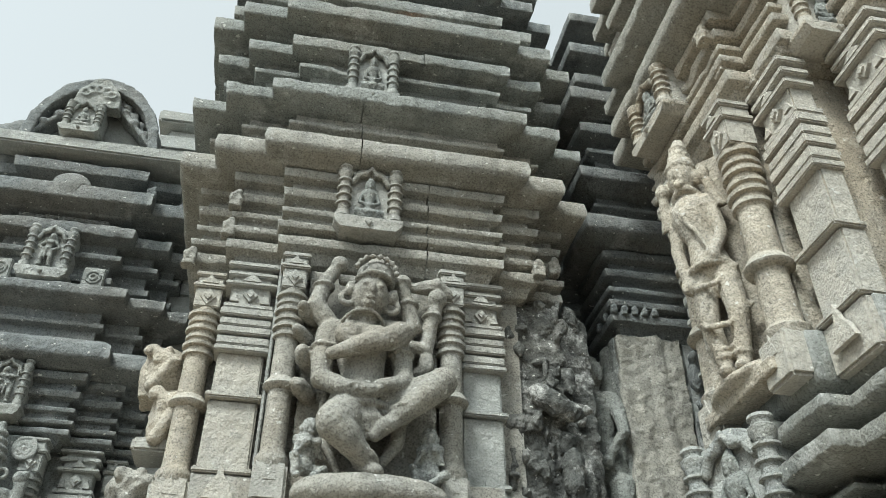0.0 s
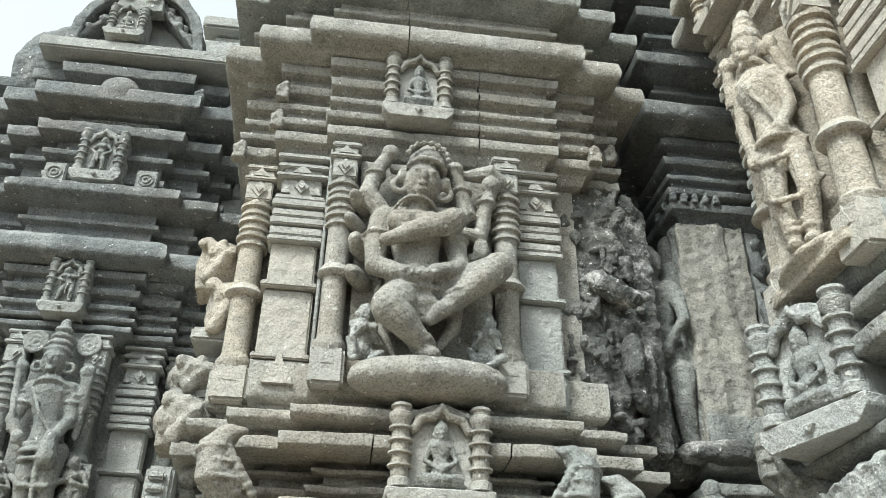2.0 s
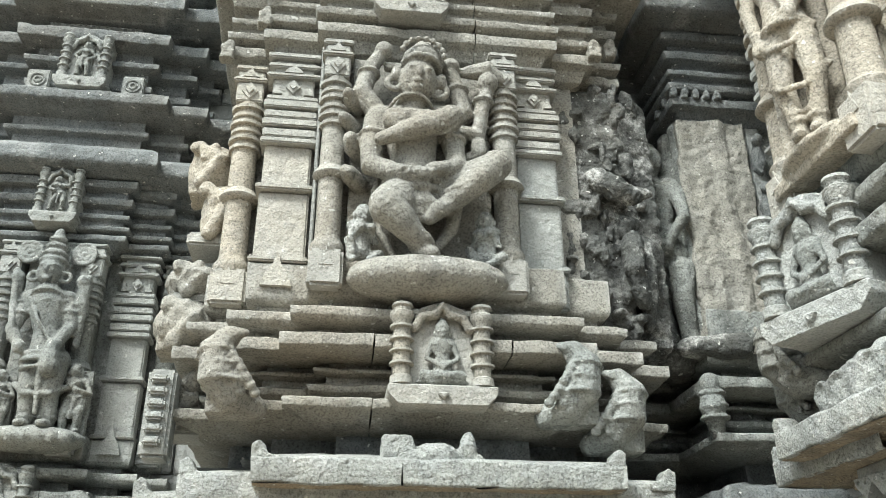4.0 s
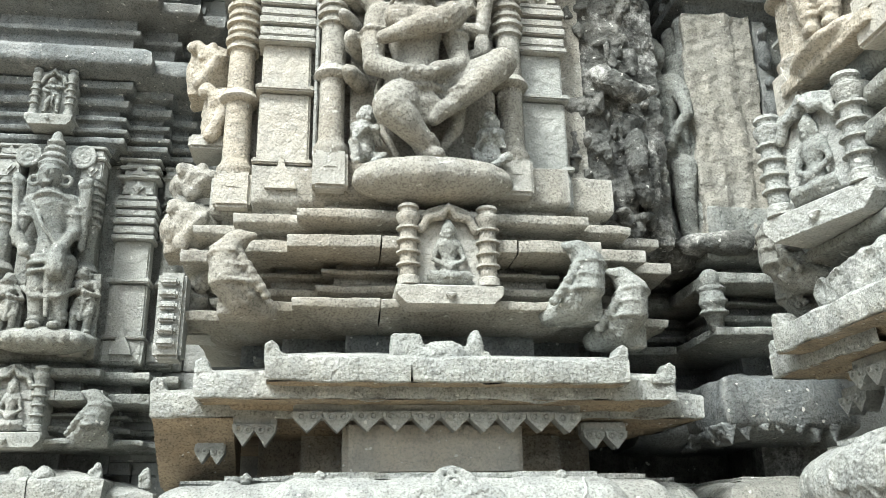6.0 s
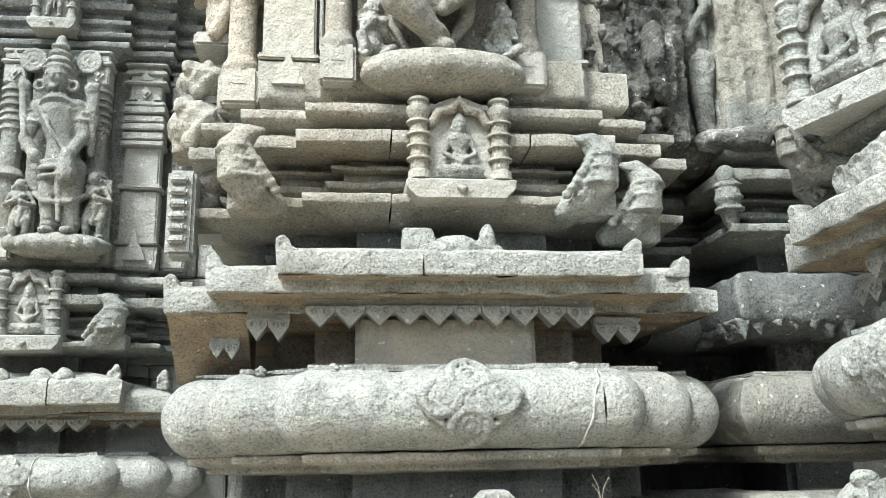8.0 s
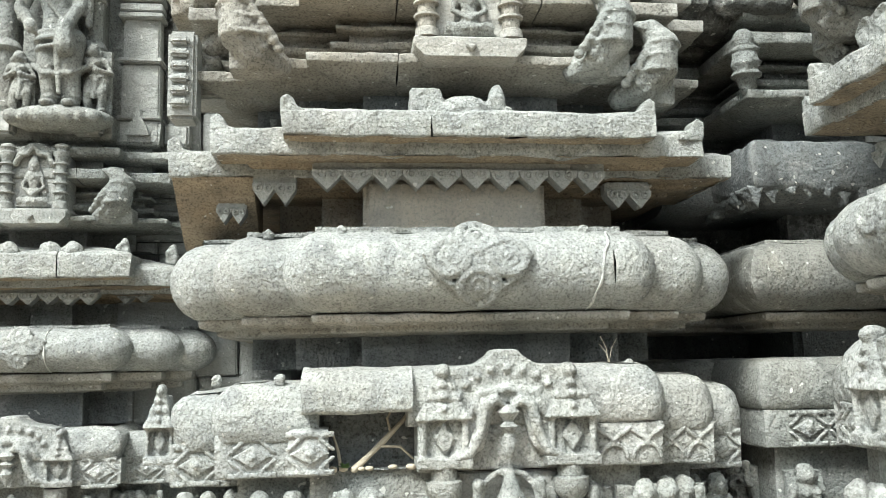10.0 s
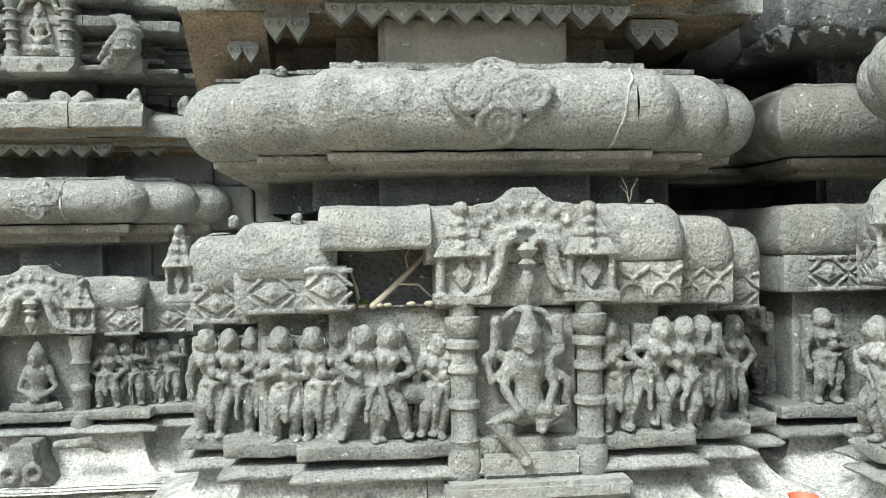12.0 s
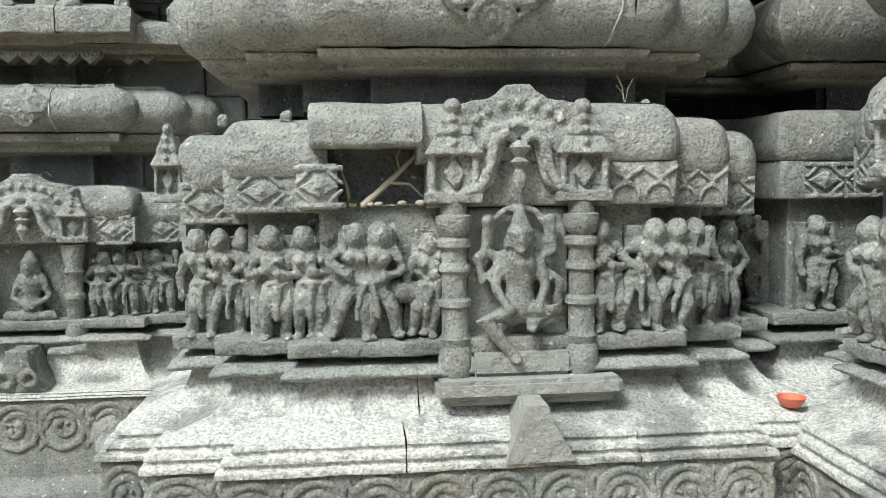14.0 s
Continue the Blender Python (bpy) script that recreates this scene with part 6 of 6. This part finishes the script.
# weathered faces of the recess pilaster: shallow uneven ribs split by deep cracks
b = bmesh.new()
box_into(b, -0.005, 0.34, 0.015, 0.1, 3.34, 4.52)
for x, w in ((0.02, 0.03), (0.09, 0.035), (0.2, 0.05), (0.29, 0.03)):
    tube_into(b, [(x, 0.03, 3.34), (x + 0.012, 0.025, 3.7), (x - 0.01, 0.03, 4.1), (x, 0.028, 4.5)], [w, w * 0.9, w * 1.05, w], 8, 0.6)
part("worn_face", carved("worn_face", b, WARM, 0.008, 0.012, 9), Q, "pitted weathered front of the recess pilaster")
b = bmesh.new()
box_into(b, 0.02, 0.1, 0.03, 0.42, 3.34, 4.52)
for yy, w in ((0.08, 0.05), (0.2, 0.06), (0.33, 0.05)):
    tube_into(b, [(0.03, yy, 3.34), (0.02, yy + 0.01, 3.8), (0.03, yy, 4.5)], [w, w * 0.9, w], 8)
part("worn_face", carved("worn_face", b, GREY, 0.008, 0.012, 9), Q)
slab("side_jamb", Q, 0.35, 0.43, 0.03, 0.12, 3.34, 4.52, DARK, 0.01)
b = bmesh.new()
for z in (3.45, 3.75, 4.05, 4.32):
    ball_into(b, (0.39, 0.02, z), (0.035, 0.04, 0.09), 10)
    ball_into(b, (0.385, -0.01, z + 0.1), (0.028, 0.03, 0.034), 10)
part("bead_relief", carved("bead_relief", b, DARK, 0.008, 0.008), Q)
for k in range(7):
    antefix(Q, -0.02 + 0.055 * k if k < 5 else -0.03, -0.03 if k < 5 else 0.06 + 0.1 * (k - 5), 4.635, 0.018, 0.05, DARK)
b = bmesh.new()
tube_into(b, [(0.0, -0.06, 2.96), (0.0, -0.1, 3.06), (0.0, -0.06, 3.18)], [0.03, 0.055, 0.04], 10)
ball_into(b, (0.0, -0.1, 3.16), (0.045, 0.045, 0.05), 10)
for k in range(3):
    ring_into(b, (0.0, -0.08, 3.02 + 0.05 * k), 0.055, 0.008, 12, Matrix.Rotation(radians(90), 3, "X"))
thing("corner_bracket", M_Q @ pose(0.0, 0.02, 0, 0, 0, -40), "small carved beast bracket at the recess corner", "bracket", data=carved("corner_bracket", b, GREY, 0.006, 0.003))
M_QS = M_Q @ pose(0, 0.42, 0, 0, 0, -90)
for s in (0.12, 0.26):
    set_figure(M_QS, s, -0.08, 1.165, 0.36, 0 if s < 0.2 else 2, label="dark worn stone figure standing in the recess frieze")
set_figure(M_Q, 0.05, -0.08, 1.165, 0.36, 4, label="dark worn stone figure standing in the recess frieze")
row(Q, "lozenge", LOZENGE, -0.02, 0.3, -0.11, 1.645, 0.16)
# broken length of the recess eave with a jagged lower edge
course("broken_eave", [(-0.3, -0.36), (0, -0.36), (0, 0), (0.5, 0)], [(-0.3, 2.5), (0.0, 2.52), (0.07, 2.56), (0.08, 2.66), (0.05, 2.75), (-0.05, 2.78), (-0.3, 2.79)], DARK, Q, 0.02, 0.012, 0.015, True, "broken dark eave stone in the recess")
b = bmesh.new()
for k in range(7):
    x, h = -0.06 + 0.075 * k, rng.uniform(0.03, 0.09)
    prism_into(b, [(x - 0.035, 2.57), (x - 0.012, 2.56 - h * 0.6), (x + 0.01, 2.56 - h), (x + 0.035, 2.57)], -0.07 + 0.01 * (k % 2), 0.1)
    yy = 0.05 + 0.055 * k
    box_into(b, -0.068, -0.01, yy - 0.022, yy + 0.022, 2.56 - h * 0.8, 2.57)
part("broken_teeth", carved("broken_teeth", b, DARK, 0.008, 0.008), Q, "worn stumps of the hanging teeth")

# ---- small things ----
def bowl_mesh():
    b = bmesh.new()
    lathe_into(b, [(0.018, 0.0), (0.026, 0.002), (0.04, 0.02), (0.047, 0.04), (0.05, 0.046), (0.046, 0.046), (0.036, 0.024), (0.02, 0.01), (0.004, 0.008)], 0, 0, 28)
    return plain_mesh("clay_bowl", b, CLAY, 60)


BOWL_Z = 0.91
thing("clay_bowl", pose(1.113, 2.842, BOWL_Z) @ Matrix.Diagonal((0.95, 0.95, 0.75, 1)), "small red clay lamp bowl on the whitewashed ledge", "bowl", data=bowl_mesh())
b = bmesh.new()
tube_into(b, [(-0.26, -0.06, 1.588), (-0.21, -0.05, 1.63), (-0.16, -0.03, 1.67), (-0.1, -0.01, 1.73), (-0.07, 0.0, 1.77)], [0.012, 0.009, 0.01, 0.007, 0.004], 8)
tube_into(b, [(-0.3, -0.04, 1.588), (-0.31, -0.02, 1.64), (-0.33, 0.0, 1.7)], [0.006, 0.005, 0.003], 6)
tube_into(b, [(-0.18, -0.04, 1.655), (-0.11, -0.04, 1.65), (-0.07, -0.03, 1.61)], [0.005, 0.004, 0.003], 6)
tube_into(b, [(-0.14, -0.02, 1.69), (-0.15, -0.01, 1.74), (-0.13, 0.0, 1.78)], [0.004, 0.004, 0.003], 6)
for k in range(9):
    ball_into(b, (-0.33 + 0.26 * rng.random() ** 2, -0.05 - 0.02 * rng.random(), 1.59), (0.006 + 0.012 * rng.random(), 0.01, 0.006 + 0.006 * rng.random()), 8)
thing("dry_root", M_P, "dry pale root spreading in the broken gap", "root", data=plain_mesh("dry_root", b, ROOT, 60, 0.004))


def leaf_cluster(m, n, size, label):
    b = bmesh.new()
    for k in range(n):
        a, t = rng.random() * 6.28, rng.uniform(0.2, 1.1)
        d = Vector((math.cos(a) * math.sin(t), math.sin(a) * math.sin(t), math.cos(t)))
        s = d.cross(Vector((0.2, 0.3, 1))).normalized() * size * 0.3
        c = d * size * 0.4
        p = [b.verts.new(v) for v in (Vector((0, 0, 0)), c + s, d * size + Vector((0, 0, -size * 0.2)), c - s)]
        b.faces.new(p)
    thing("weed", m, label, "plant", "weeds", data=plain_mesh("weed", b, LEAF, 60))


leaf_cluster(M_P @ pose(-0.29, -0.06, 1.59), 14, 0.03, "tiny green weed growing in the broken gap")
leaf_cluster(M_P @ pose(-0.13, -0.09, 1.165), 10, 0.018, "tiny green weed on the figure ledge")
# tufts of grass on the dark ledge beside the torus
for x, yy, z in ((0.6, -0.02, 1.9),):
    b = bmesh.new()
    for k in range(3):
        a = rng.random() * 6.28
        h = rng.uniform(0.04, 0.1)
        tube_into(b, [(0, 0, 0), (0.01 * math.cos(a), 0.01 * math.sin(a), h * 0.6), (0.03 * math.cos(a), 0.03 * math.sin(a), h)], [0.0012, 0.001, 0.0006], 4)
    thing("grass_tuft", M_P @ pose(x, yy, z), "thin dry grass tuft on a ledge", "plant", "weeds", data=plain_mesh("grass_tuft", b, ROOT))
b = bmesh.new()
for k in range(4):
    ball_into(b, (0.02 * k, 0, 0.015), (0.05, 0.03, 0.025), 8)
thing("faded_cloth", M_P @ pose(0.16, -0.05, 6.22), "faded orange scrap lying on the attic eave", "cloth", data=plain_mesh("faded_cloth", b, MARIGOLD, 60, 0.01))
# pale lime run down the torus joint
b = bmesh.new()
pts = []
for k in range(14):
    a = radians(70 - 150 * k / 13)
    pts.append((0.6 - 0.006 * k + rng.uniform(-0.006, 0.006), -0.134 * math.cos(a) - 0.002, 2.217 + 0.135 * math.sin(a)))
tube_into(b, pts, [0.002 + 0.004 * rng.random() for _ in pts], 6)
part("lime_run", plain_mesh("lime_run", b, LIME, 60, 0.002), P, "pale lime run along the joint")

b = bmesh.new()
pts = [(-1.594 + rng.uniform(-0.004, 0.004), -0.137 * math.cos(a), Z_L(2.217) + 0.1 * math.sin(a)) for a in (radians(80 - 160 * k / 13) for k in range(14))]
tube_into(b, pts, [0.002 + 0.004 * rng.random() for _ in pts], 6)
part("lime_run", plain_mesh("lime_run", b, LIME, 60, 0.002), L)

# carved stand below the small deity of the set-back pier
b = bmesh.new()
prism_into(b, [(-1.82, 0.8), (-1.6, 0.8), (-1.66, 0.9), (-1.67, 0.98), (-1.76, 0.98), (-1.78, 0.9)], -0.3, -0.05)
for s in (-1, 1):
    ring_into(b, (-1.71 + s * 0.05, -0.31, 0.86), 0.03, 0.012, 10)
    tube_into(b, [(-1.71 + s * 0.12, -0.24, 0.96), (-1.71 + s * 0.26, -0.25, 0.97), (-1.71 + s * 0.32, -0.22, 0.92)], [0.02, 0.024, 0.014], 8)
part("carved_stand", carved("carved_stand", b, GREY, 0.008, 0.005), L)
